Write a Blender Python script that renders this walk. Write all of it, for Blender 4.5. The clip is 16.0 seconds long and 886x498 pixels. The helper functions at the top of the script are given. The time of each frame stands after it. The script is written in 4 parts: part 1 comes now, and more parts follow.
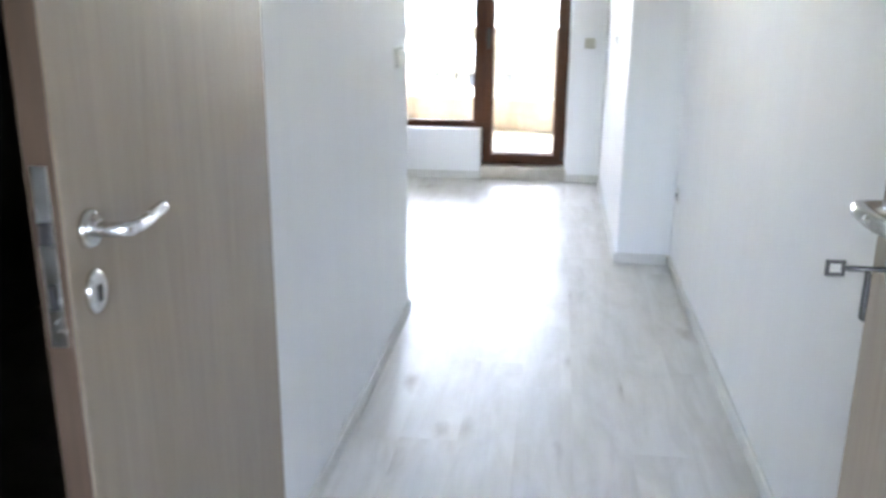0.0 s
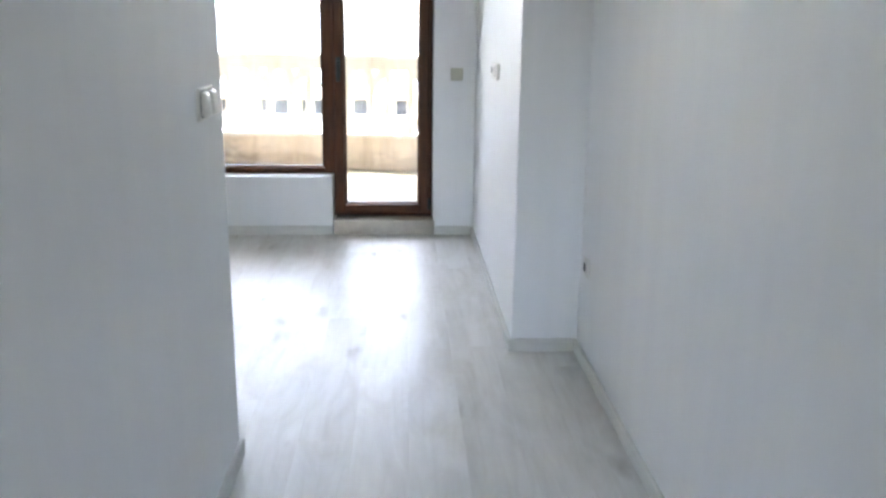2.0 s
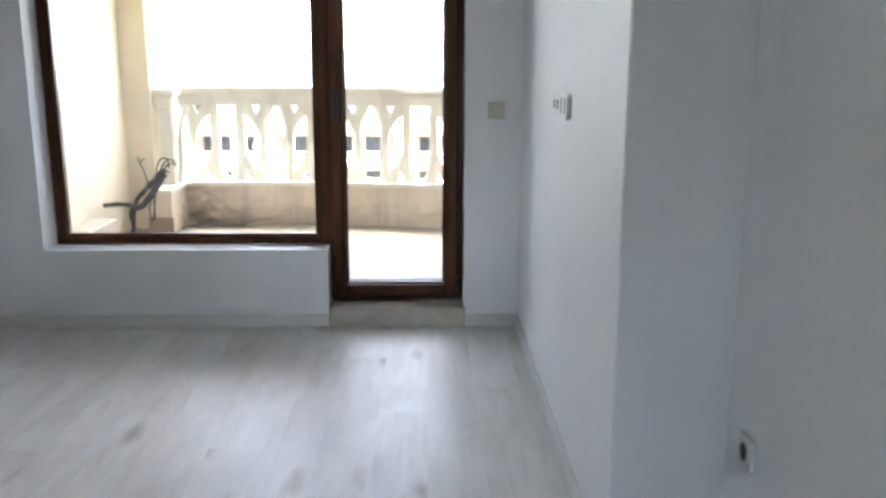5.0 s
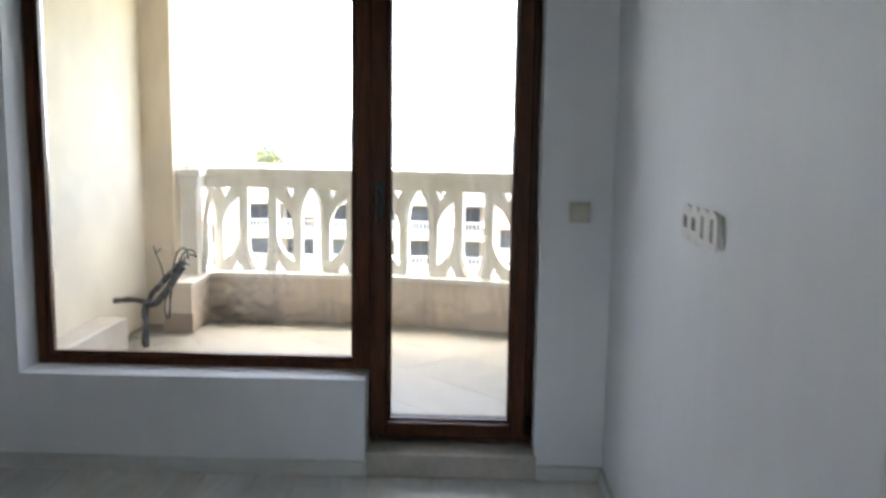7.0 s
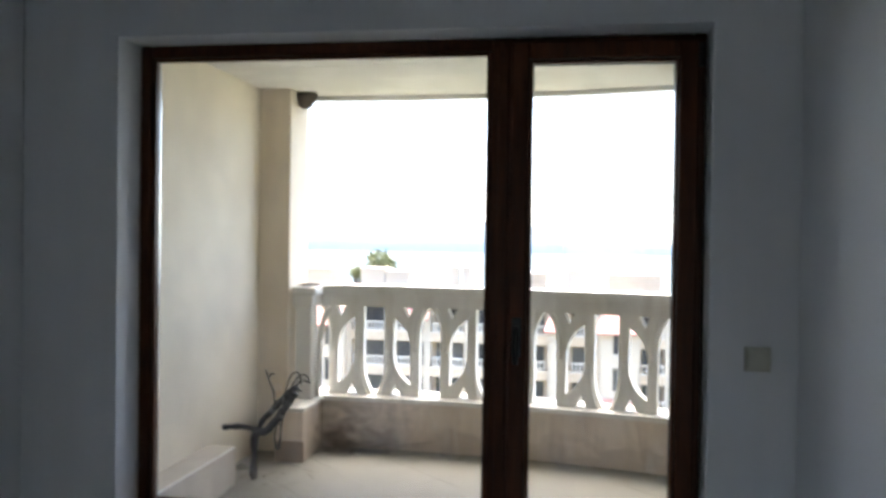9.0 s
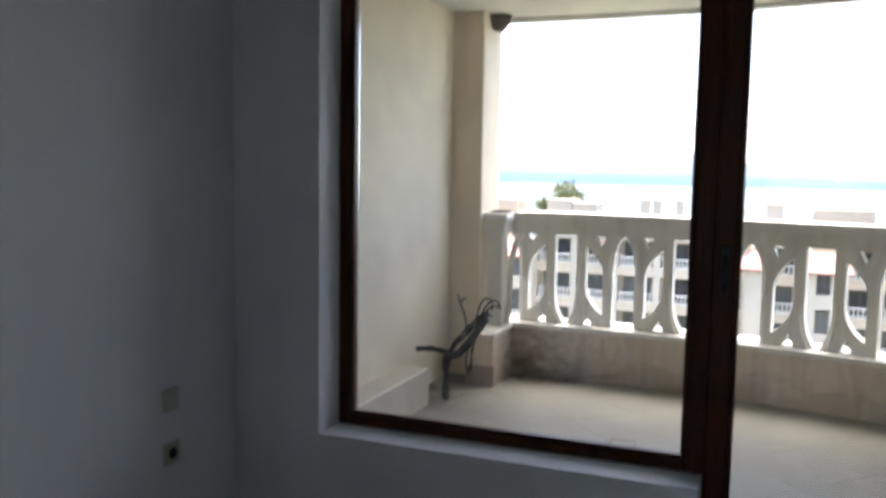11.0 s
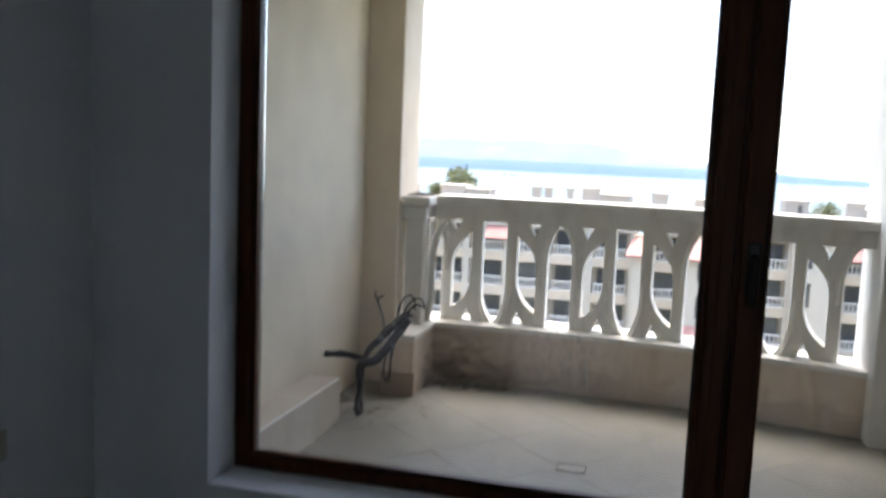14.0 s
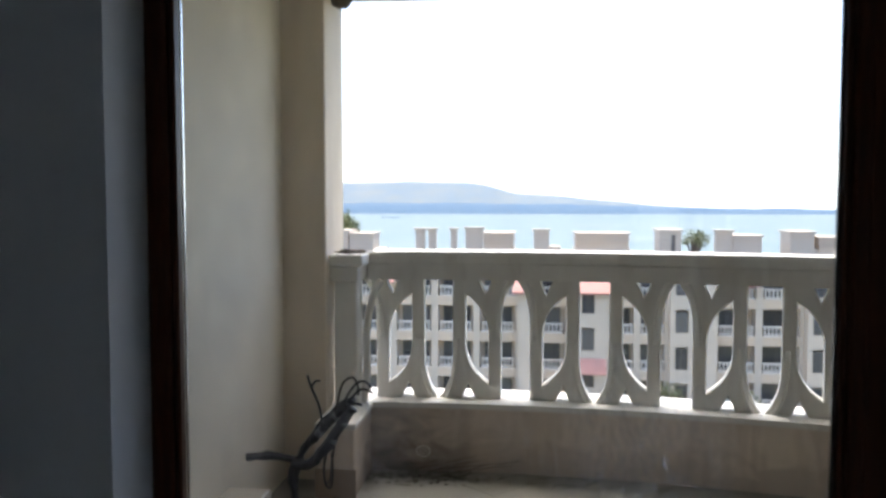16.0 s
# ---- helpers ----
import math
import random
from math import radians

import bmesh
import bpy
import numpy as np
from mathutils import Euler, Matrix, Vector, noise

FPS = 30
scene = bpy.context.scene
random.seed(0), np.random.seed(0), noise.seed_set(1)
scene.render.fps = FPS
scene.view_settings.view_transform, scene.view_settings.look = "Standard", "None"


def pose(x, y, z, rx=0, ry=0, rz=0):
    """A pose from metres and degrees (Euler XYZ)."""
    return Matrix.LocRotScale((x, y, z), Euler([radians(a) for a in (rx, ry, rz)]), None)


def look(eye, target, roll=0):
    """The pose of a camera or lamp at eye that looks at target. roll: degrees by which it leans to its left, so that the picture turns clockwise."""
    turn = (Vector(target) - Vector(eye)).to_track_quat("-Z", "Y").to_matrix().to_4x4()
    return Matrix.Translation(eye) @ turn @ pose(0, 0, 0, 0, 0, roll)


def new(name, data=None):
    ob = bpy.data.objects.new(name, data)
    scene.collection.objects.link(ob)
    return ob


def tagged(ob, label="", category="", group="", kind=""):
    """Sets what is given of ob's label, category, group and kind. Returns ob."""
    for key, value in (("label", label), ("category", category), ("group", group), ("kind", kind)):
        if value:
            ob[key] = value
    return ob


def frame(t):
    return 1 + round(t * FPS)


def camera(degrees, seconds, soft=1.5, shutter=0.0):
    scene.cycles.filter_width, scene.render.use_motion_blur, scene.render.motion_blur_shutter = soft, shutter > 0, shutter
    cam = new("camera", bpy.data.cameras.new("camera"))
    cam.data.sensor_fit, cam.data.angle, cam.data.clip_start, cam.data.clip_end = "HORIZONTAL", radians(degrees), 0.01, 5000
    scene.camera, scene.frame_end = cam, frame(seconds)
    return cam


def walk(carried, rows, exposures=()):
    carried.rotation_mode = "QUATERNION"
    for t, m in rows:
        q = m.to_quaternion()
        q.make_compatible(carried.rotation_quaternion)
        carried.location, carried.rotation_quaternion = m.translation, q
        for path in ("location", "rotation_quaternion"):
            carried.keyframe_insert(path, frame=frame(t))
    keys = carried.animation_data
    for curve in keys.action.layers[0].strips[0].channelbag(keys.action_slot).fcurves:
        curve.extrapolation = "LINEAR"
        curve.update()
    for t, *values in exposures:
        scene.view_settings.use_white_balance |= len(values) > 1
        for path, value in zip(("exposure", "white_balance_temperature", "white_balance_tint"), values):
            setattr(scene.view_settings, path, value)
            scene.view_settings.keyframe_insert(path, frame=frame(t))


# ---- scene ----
# ---------------------------------------------------------------- camera
cam = camera(55.2, 16.0, soft=2.8, shutter=0.8)
PATH = [
    (0, (0.033, -0.21, 1.405), (-0.213, 1.694, 0.843), 0.5),
    (0.5, (-0.034, -0.055, 1.4), (-0.128, 1.859, 0.828), 1.0),
    (1, (-0.078, 0.226, 1.384), (-0.071, 2.15, 0.839), 0.9),
    (1.5, (-0.085, 0.629, 1.359), (-0.012, 2.562, 0.85), 0.7),
    (2, (-0.063, 0.899, 1.385), (0.028, 2.833, 0.884), 0.7),
    (2.5, (-0.063, 1.182, 1.384), (0.044, 3.117, 0.887), 0.9),
    (3, (-0.062, 1.435, 1.38), (0.051, 3.372, 0.892), 1.0),
    (5.5, (-0.045, 2.673, 1.304), (-0.023, 4.634, 0.91), -0.0),
    (6, (-0.109, 2.878, 1.326), (-0.092, 4.845, 0.965), -0.0),
    (6.5, (-0.125, 3.138, 1.364), (-0.145, 5.112, 1.04), 0.0),
    (7, (-0.148, 3.332, 1.386), (-0.207, 5.314, 1.122), 0.8),
    (7.5, (-0.187, 3.496, 1.406), (-0.297, 5.483, 1.213), 1.1),
    (8, (-0.222, 3.642, 1.434), (-0.394, 5.63, 1.296), 0.6),
    (8.5, (-0.286, 3.72, 1.481), (-0.516, 5.705, 1.39), 0.8),
    (9, (-0.292, 3.755, 1.483), (-0.611, 5.73, 1.455), 0.8),
    (9.5, (-0.329, 3.766, 1.502), (-0.738, 5.724, 1.494), 1.0),
    (10, (-0.34, 3.796, 1.495), (-0.888, 5.719, 1.464), 0.8),
    (10.2, (-0.339, 3.797, 1.493), (-0.936, 5.705, 1.439), 0.8),
    (12.3, (-0.412, 4.009, 1.34), (-1.211, 5.803, 0.965), 1.0),
    (12.5, (-0.426, 4.045, 1.336), (-1.19, 5.855, 0.96), 0.9),
    (13, (-0.529, 4.173, 1.344), (-1.196, 6.023, 0.981), 1.4),
    (13.5, (-0.632, 4.305, 1.368), (-1.2, 6.199, 1.069), 1.7),
    (14, (-0.751, 4.496, 1.393), (-1.238, 6.422, 1.168), 2.4),
    (14.5, (-0.853, 4.674, 1.424), (-1.268, 6.624, 1.274), 2.5),
    (15, (-0.963, 4.853, 1.418), (-1.309, 6.82, 1.325), 2.0),
    (15.5, (-1.081, 5.014, 1.399), (-1.358, 6.993, 1.314), 0.6),
    (16, (-1.197, 5.176, 1.41), (-1.415, 7.16, 1.291), 0.0),
]
HAZE = 0.34          # strength of the emission that paints the far haze
EXPOSURES = [(0, 6.65, 7250, 9), (1.5, 6.12, 7200, 9), (3, 5.8, 7250, 9), (5.5, 5.1, 7250, 8), (7, 4.64, 7150, 8), (9, 3.64, 6850, 8), (10, 3.45, 6830, 8), (12.5, 3.15, 6750, 8), (15.4, 2.63, 6600, 8), (16, 2.45, 6600, 8)]
walk(cam, [(t, look(eye, target, roll)) for t, eye, target, roll in PATH], EXPOSURES)

# ---------------------------------------------------------------- world and sun
world = bpy.data.worlds.new("sky")
scene.world = world
world.use_nodes = True
wn = world.node_tree.nodes
sky = wn.new("ShaderNodeTexSky")
sky.sky_type = "NISHITA"
sky.sun_disc = False
sky.sun_elevation = radians(75)
sky.sun_rotation = radians(-12)
sky.air_density, sky.dust_density, sky.ozone_density = 0.55, 3.0, 0.6
world.node_tree.links.new(sky.outputs[0], wn["Background"].inputs[0])
wn["Background"].inputs[1].default_value = 0.15

sun = new("sun", bpy.data.lights.new("sun", "SUN"))
sun.data.energy, sun.data.angle, sun.data.color = 0.5, radians(25), (1.0, 0.97, 0.93)
sun.matrix_world = look((-5, 24, 97), (0, 0, 0))


# added lamp at an unseen window behind the entrance, for light from behind
fill_light = new("unseen_fill_light", bpy.data.lights.new("unseen_fill_light", "AREA"))
fill_light.data.shape, fill_light.data.size, fill_light.data.size_y = "RECTANGLE", 0.95, 0.8
fill_light.data.energy, fill_light.data.color = 0.25, (0.86, 0.95, 1.0)
fill_light.matrix_world = look((0, -1.78, 1.32), (0, 4, 1.2))


# ---------------------------------------------------------------- materials
def mat(name, color, rough=0.6, spec=0.5, metal=0.0):
    m = bpy.data.materials.new(name)
    m.use_nodes = True
    b = m.node_tree.nodes["Principled BSDF"]
    b.inputs["Base Color"].default_value = (*color, 1)
    b.inputs["Roughness"].default_value = rough
    b.inputs["Specular IOR Level"].default_value = spec
    b.inputs["Metallic"].default_value = metal
    return m


def coords(m, scale=(1, 1, 1), source="Object", shift=False):
    """Coordinates for a texture; with shift every object reads another stretch of the pattern."""
    nt = m.node_tree
    tc = nt.nodes.new("ShaderNodeTexCoord")
    mp = nt.nodes.new("ShaderNodeMapping")
    mp.inputs["Scale"].default_value = scale
    nt.links.new(tc.outputs[source], mp.inputs[0])
    if shift:
        oi = nt.nodes.new("ShaderNodeObjectInfo")
        mul = nt.nodes.new("ShaderNodeVectorMath")
        mul.operation = "SCALE"
        mul.inputs[0].default_value = (37.0, 91.0, 13.0)
        nt.links.new(oi.outputs["Random"], mul.inputs["Scale"])
        nt.links.new(mul.outputs[0], mp.inputs["Location"])
    return mp.outputs[0]


def noise_tex(m, vec, scale, detail=4.0, rough=0.55, distortion=0.0):
    n = m.node_tree.nodes.new("ShaderNodeTexNoise")
    n.inputs["Scale"].default_value, n.inputs["Detail"].default_value = scale, detail
    n.inputs["Roughness"].default_value, n.inputs["Distortion"].default_value = rough, distortion
    m.node_tree.links.new(vec, n.inputs["Vector"])
    return n.outputs["Fac"]


def ramp(m, fac, stops):
    r = m.node_tree.nodes.new("ShaderNodeValToRGB")
    while len(r.color_ramp.elements) < len(stops):
        r.color_ramp.elements.new(0.5)
    for e, (p, c) in zip(r.color_ramp.elements, stops):
        e.position = p
        e.color = (*c, 1) if len(c) == 3 else (c[0], c[0], c[0], 1)
    m.node_tree.links.new(fac, r.inputs[0])
    return r.outputs[0]


def mix(m, a, b, fac, mode="MIX"):
    x = m.node_tree.nodes.new("ShaderNodeMix")
    x.data_type, x.blend_type = "RGBA", mode
    for k, v in (("A", a), ("B", b)):
        s = [i for i in x.inputs if i.name == k and i.type == "RGBA"][0]
        if isinstance(v, tuple):
            s.default_value = (*v, 1)
        else:
            m.node_tree.links.new(v, s)
    if isinstance(fac, float):
        x.inputs[0].default_value = fac
    else:
        m.node_tree.links.new(fac, x.inputs[0])
    return [o for o in x.outputs if o.type == "RGBA"][0]


def put(m, color=None, rough=None, bump=None, strength=0.2, dist=0.002):
    nt = m.node_tree
    b = nt.nodes["Principled BSDF"]
    if color is not None:
        nt.links.new(color, b.inputs["Base Color"])
    if rough is not None:
        nt.links.new(rough, b.inputs["Roughness"])
    if bump is not None:
        n = nt.nodes.new("ShaderNodeBump")
        n.inputs["Strength"].default_value, n.inputs["Distance"].default_value = strength, dist
        nt.links.new(bump, n.inputs["Height"])
        nt.links.new(n.outputs[0], b.inputs["Normal"])
    return m


def tinted(name, base, dark, rough=0.7, s1=2.0, s2=60.0, bump=0.15, lo=0.35, hi=0.7, spec=0.4, shift=False):
    """A matt mineral surface: broad blotches, fine grain, slight relief."""
    m = mat(name, base, rough, spec)
    v = coords(m, shift=shift)
    broad = ramp(m, noise_tex(m, v, s1, 5, 0.6), [(lo, dark), (hi, base)])
    fine = noise_tex(m, v, s2, 3)
    c = mix(m, broad, ramp(m, fine, [(0.3, (0.82,)), (0.7, (1.0,))]), 0.5, "MULTIPLY")
    return put(m, c, None, fine, bump, 0.002)


def wall_paint():
    m = mat("white_wall_paint", (0.8, 0.8, 0.8), 0.62, 0.35)
    v = coords(m)
    blot = ramp(m, noise_tex(m, v, 0.9, 3), [(0.3, (0.835, 0.84, 0.845)), (0.7, (0.88, 0.88, 0.875))])
    streak = noise_tex(m, coords(m, (9, 9, 0.6)), 1.0, 3)
    c = mix(m, blot, ramp(m, streak, [(0.35, (0.955,)), (0.65, (1.0,))]), 0.6, "MULTIPLY")
    return put(m, c, ramp(m, streak, [(0.3, (0.52,)), (0.7, (0.7,))]), noise_tex(m, v, 240, 2), 0.12, 0.0012)


def laminate():
    m = mat("bleached_oak_laminate", (0.72, 0.7, 0.67), 0.4, 0.15)
    grain = noise_tex(m, coords(m, (17, 1.1, 1), shift=True), 1.0, 5, 0.55, 1.4)
    base = ramp(m, grain, [(0.25, (0.71, 0.685, 0.645)), (0.5, (0.775, 0.75, 0.715)), (0.75, (0.805, 0.785, 0.75))])
    cloud = ramp(m, noise_tex(m, coords(m, (6.5, 1.9, 1), shift=True), 1.0, 4, 0.6, 0.8), [(0.32, (0.83, 0.815, 0.785)), (0.6, (1.0, 1.0, 1.0))])
    c = mix(m, base, cloud, 0.85, "MULTIPLY")
    # knots: few, of uneven size and outline
    warp = m.node_tree.nodes.new("ShaderNodeVectorMath")
    warp.operation = "ADD"
    kv = coords(m, (6.0, 2.2, 1), shift=True)
    wob = m.node_tree.nodes.new("ShaderNodeTexNoise")
    wob.inputs["Scale"].default_value = 3.0
    m.node_tree.links.new(kv, wob.inputs["Vector"])
    amt = m.node_tree.nodes.new("ShaderNodeVectorMath")
    amt.operation = "SCALE"
    amt.inputs["Scale"].default_value = 0.28
    m.node_tree.links.new(wob.outputs["Color"], amt.inputs[0])
    m.node_tree.links.new(kv, warp.inputs[0])
    m.node_tree.links.new(amt.outputs[0], warp.inputs[1])
    vo = m.node_tree.nodes.new("ShaderNodeTexVoronoi")
    vo.inputs["Scale"].default_value = 0.8
    m.node_tree.links.new(warp.outputs[0], vo.inputs["Vector"])
    knot = ramp(m, vo.outputs["Distance"], [(0.03, (0.55, 0.5, 0.45)), (0.22, (1.0, 1.0, 1.0))])
    some = ramp(m, noise_tex(m, coords(m, (2.2, 0.9, 1), shift=True), 1.3, 2), [(0.37, (0.0,)), (0.47, (1.0,))])
    c = mix(m, c, mix(m, (1.0, 1.0, 1.0), knot, some), 0.9, "MULTIPLY")
    oi = m.node_tree.nodes.new("ShaderNodeObjectInfo")
    c = mix(m, c, ramp(m, oi.outputs["Random"], [(0.0, (0.95, 0.945, 0.94)), (1.0, (1.0, 1.0, 1.0))]), 1.0, "MULTIPLY")
    # wiping marks and dust in the sheen, left by a mop
    smear = noise_tex(m, coords(m, (2.2, 1.6, 1)), 1.9, 4, 0.6, 4.5)
    r = ramp(m, smear, [(0.36, (0.28,)), (0.46, (0.36,)), (0.54, (0.44,)), (0.64, (0.52,))])
    strokes = noise_tex(m, coords(m, (9.0, 5.0, 1)), 1.6, 4, 0.55, 3.0)
    return put(m, c, r, mix(m, grain, strokes, 0.85), 0.22, 0.0035)


def wood(name, light, dark, rough, scale=(1, 1, 1), axis_scale=22.0, shift=False, spec=0.4, bump=0.05):
    m = mat(name, light, rough, spec)
    g = coords(m, scale, shift=shift)
    n = noise_tex(m, g, axis_scale, 6, 0.6, 0.7)
    c = ramp(m, n, [(0.3, dark), (0.68, light)])
    b2 = noise_tex(m, g, axis_scale * 0.12, 2)
    c = mix(m, c, ramp(m, b2, [(0.3, (0.85,)), (0.7, (1.0,))]), 0.7, "MULTIPLY")
    return put(m, c, None, n, bump, 0.0008)


def stained(name, base, dirt, grime_scale, streaks=True, rough=0.75):
    """Painted masonry outdoors with water stains and dust."""
    m = mat(name, base, rough, 0.3)
    v = coords(m)
    c = ramp(m, noise_tex(m, v, 1.7, 6, 0.65), [(0.3, tuple(0.82 * x for x in base)), (0.62, base)])
    st = noise_tex(m, coords(m, (6, 6, 0.9)), grime_scale, 5, 0.7, 0.6)
    c = mix(m, c, dirt, ramp(m, st, [(0.45, (0.0,)), (0.68, (0.75 if streaks else 0.3,))]))
    f = noise_tex(m, v, 90, 4)
    c = mix(m, c, ramp(m, f, [(0.3, (0.85,)), (0.7, (1.0,))]), 0.6, "MULTIPLY")
    return put(m, c, None, f, 0.25, 0.002)


SMEAR = (-0.98, 6.846, 0.555)  # middle of the smears on the window


def glass():
    m = bpy.data.materials.new("window_glass")
    m.use_nodes = True
    nt = m.node_tree
    nt.nodes.remove(nt.nodes["Principled BSDF"])
    out = nt.nodes["Material Output"]
    clear = nt.nodes.new("ShaderNodeBsdfTransparent")
    clear.inputs[0].default_value = (0.97, 0.98, 0.975, 1)
    gloss = nt.nodes.new("ShaderNodeBsdfGlossy")
    gloss.inputs["Roughness"].default_value = 0.01
    fr = nt.nodes.new("ShaderNodeFresnel")
    fr.inputs[0].default_value = 1.45
    a = nt.nodes.new("ShaderNodeMixShader")
    nt.links.new(fr.outputs[0], a.inputs[0])
    nt.links.new(clear.outputs[0], a.inputs[1])
    nt.links.new(gloss.outputs[0], a.inputs[2])
    dust = nt.nodes.new("ShaderNodeBsdfTranslucent")
    dust.inputs[0].default_value = (0.75, 0.73, 0.7, 1)
    b = nt.nodes.new("ShaderNodeMixShader")
    n = noise_tex(m, coords(m, (2.5, 1, 1.1)), 1.6, 6, 0.7, 1.5)
    low = ramp(m, n, [(0.5, (0.0,)), (0.82, (0.07,))])
    # hand-wiped smears
    near = nt.nodes.new("ShaderNodeVectorMath")
    near.operation = "DISTANCE"
    near.inputs[1].default_value = SMEAR
    nt.links.new(coords(m, (1, 1, 0.62)), near.inputs[0])
    spot = ramp(m, near.outputs["Value"], [(0.04, (1.0,)), (0.2, (0.0,))])
    arcs = ramp(m, noise_tex(m, coords(m, (24, 1, 11)), 1.6, 6, 0.66, 2.2), [(0.46, (0.0,)), (0.68, (0.17,))])
    low = mix(m, low, mix(m, arcs, spot, 1.0, "MULTIPLY"), 1.0, "ADD")
    nt.links.new(low, b.inputs[0])
    nt.links.new(a.outputs[0], b.inputs[1])
    nt.links.new(dust.outputs[0], b.inputs[2])
    nt.links.new(b.outputs[0], out.inputs[0])
    return m


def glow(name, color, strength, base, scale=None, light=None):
    """Far distance, with bright sea haze painted in as emission."""
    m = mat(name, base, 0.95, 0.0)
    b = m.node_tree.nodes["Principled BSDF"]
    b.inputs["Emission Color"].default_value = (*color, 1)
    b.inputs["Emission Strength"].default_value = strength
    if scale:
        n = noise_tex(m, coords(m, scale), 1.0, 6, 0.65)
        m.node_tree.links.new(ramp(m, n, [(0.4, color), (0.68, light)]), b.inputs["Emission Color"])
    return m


PAINT = wall_paint()
CEIL = tinted("white_ceiling_paint", (0.88, 0.88, 0.87), (0.84, 0.84, 0.83), 0.7, 1.0, 80, 0.05)
PLANK = laminate()
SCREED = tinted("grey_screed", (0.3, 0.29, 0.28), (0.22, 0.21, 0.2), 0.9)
SKIRT = wood("pale_laminate_skirting", (0.75, 0.735, 0.7), (0.67, 0.655, 0.62), 0.45, (1, 1, 8), 6, shift=True)
BROWN = wood("brown_wood_grain_foil", (0.118, 0.039, 0.0125), (0.065, 0.021, 0.0085), 0.38, (6, 6, 0.5), 9, spec=0.2)
GASKET = mat("black_rubber_gasket", (0.012, 0.012, 0.012), 0.5)
SPACER = mat("bright_aluminium", (0.8, 0.82, 0.85), 0.18, 0.5, 1.0)
BLACK = mat("black_plastic", (0.015, 0.014, 0.014), 0.35)
GLASS = glass()
STONE = tinted("beige_travertine", (0.6, 0.55, 0.47), (0.43, 0.385, 0.32), 0.45, 7.0, 70, 0.12)
OAK = wood("grey_beige_oak_veneer", (0.37, 0.305, 0.24), (0.315, 0.255, 0.198), 0.42, (9, 9, 0.45), 8)
# brown edge wood, with the shadow on the door's edge darkened into it
OAK_EDGE = wood("brown_edge_with_shade", (0.09, 0.055, 0.036), (0.055, 0.033, 0.022), 0.5, (9, 9, 0.45), 8)
CHROME = mat("satin_chrome", (0.72, 0.72, 0.72), 0.22, 0.5, 1.0)
put(CHROME, None, ramp(CHROME, noise_tex(CHROME, coords(CHROME), 60, 3), [(0.3, (0.16,)), (0.7, (0.3,))]))
STEEL = mat("dark_steel", (0.12, 0.12, 0.13), 0.35, 0.5, 1.0)
IVORY = tinted("ivory_plastic", (0.62, 0.6, 0.5), (0.58, 0.56, 0.46), 0.4, 20, 200, 0.02)
WHITE_PL = tinted("white_plastic", (0.8, 0.79, 0.75), (0.76, 0.75, 0.71), 0.3, 20, 200, 0.02)
CURB_D = stained("brown_skirting_tile", (0.4, 0.31, 0.24), (0.2, 0.15, 0.115), 1.3)
DARKGREY = tinted("dark_grey_plastic", (0.2, 0.19, 0.175), (0.15, 0.145, 0.13), 0.5, 20, 200, 0.02)
DARKHOLE = mat("dark_socket_recess", (0.03, 0.03, 0.03), 0.6)
STUCCO = stained("pale_yellow_stucco", (0.84, 0.755, 0.6), (0.69, 0.6, 0.47), 0.3, False)
STUCCO_C = stained("tan_stucco", (0.84, 0.73, 0.58), (0.68, 0.565, 0.44), 0.9)
PLINTH = stained("grey_beige_plinth_stone", (0.66, 0.59, 0.49), (0.46, 0.4, 0.33), 1.0)
CURB = stained("stained_tan_render", (0.82, 0.7, 0.58), (0.56, 0.455, 0.365), 1.1)
splash = ramp(CURB, noise_tex(CURB, coords(CURB, (5, 5, 2.2)), 1.0, 6, 0.72, 1.0), [(0.57, (0.0,)), (0.7, (0.65,))])
old = CURB.node_tree.nodes["Principled BSDF"].inputs["Base Color"].links[0].from_socket
c1 = mix(CURB, old, (0.7, 0.67, 0.63), splash)
# a dark stain spreading from the corner by the pedestal
near = CURB.node_tree.nodes.new("ShaderNodeVectorMath")
near.operation = "DISTANCE"
near.inputs[1].default_value = (-1.88, 9.36, 0.1)
CURB.node_tree.links.new(coords(CURB), near.inputs[0])
halo = ramp(CURB, near.outputs["Value"], [(0.06, (0.95,)), (0.46, (0.0,))])
blotch = ramp(CURB, noise_tex(CURB, coords(CURB, (5, 5, 9)), 1.3, 4, 0.6, 0.7), [(0.28, (0.0,)), (0.62, (1.0,))])
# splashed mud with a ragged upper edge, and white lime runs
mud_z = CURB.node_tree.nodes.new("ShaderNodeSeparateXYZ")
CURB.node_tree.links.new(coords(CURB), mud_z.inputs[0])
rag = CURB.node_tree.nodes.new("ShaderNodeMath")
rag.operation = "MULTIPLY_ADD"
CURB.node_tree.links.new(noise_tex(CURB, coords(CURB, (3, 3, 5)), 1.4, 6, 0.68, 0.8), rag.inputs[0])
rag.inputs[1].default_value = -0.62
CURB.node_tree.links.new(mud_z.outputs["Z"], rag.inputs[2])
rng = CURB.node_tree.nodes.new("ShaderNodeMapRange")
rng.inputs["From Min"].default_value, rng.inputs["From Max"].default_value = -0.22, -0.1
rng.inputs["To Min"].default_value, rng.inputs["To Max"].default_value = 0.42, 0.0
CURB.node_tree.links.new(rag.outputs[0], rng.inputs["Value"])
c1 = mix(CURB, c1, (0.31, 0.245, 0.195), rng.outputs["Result"])
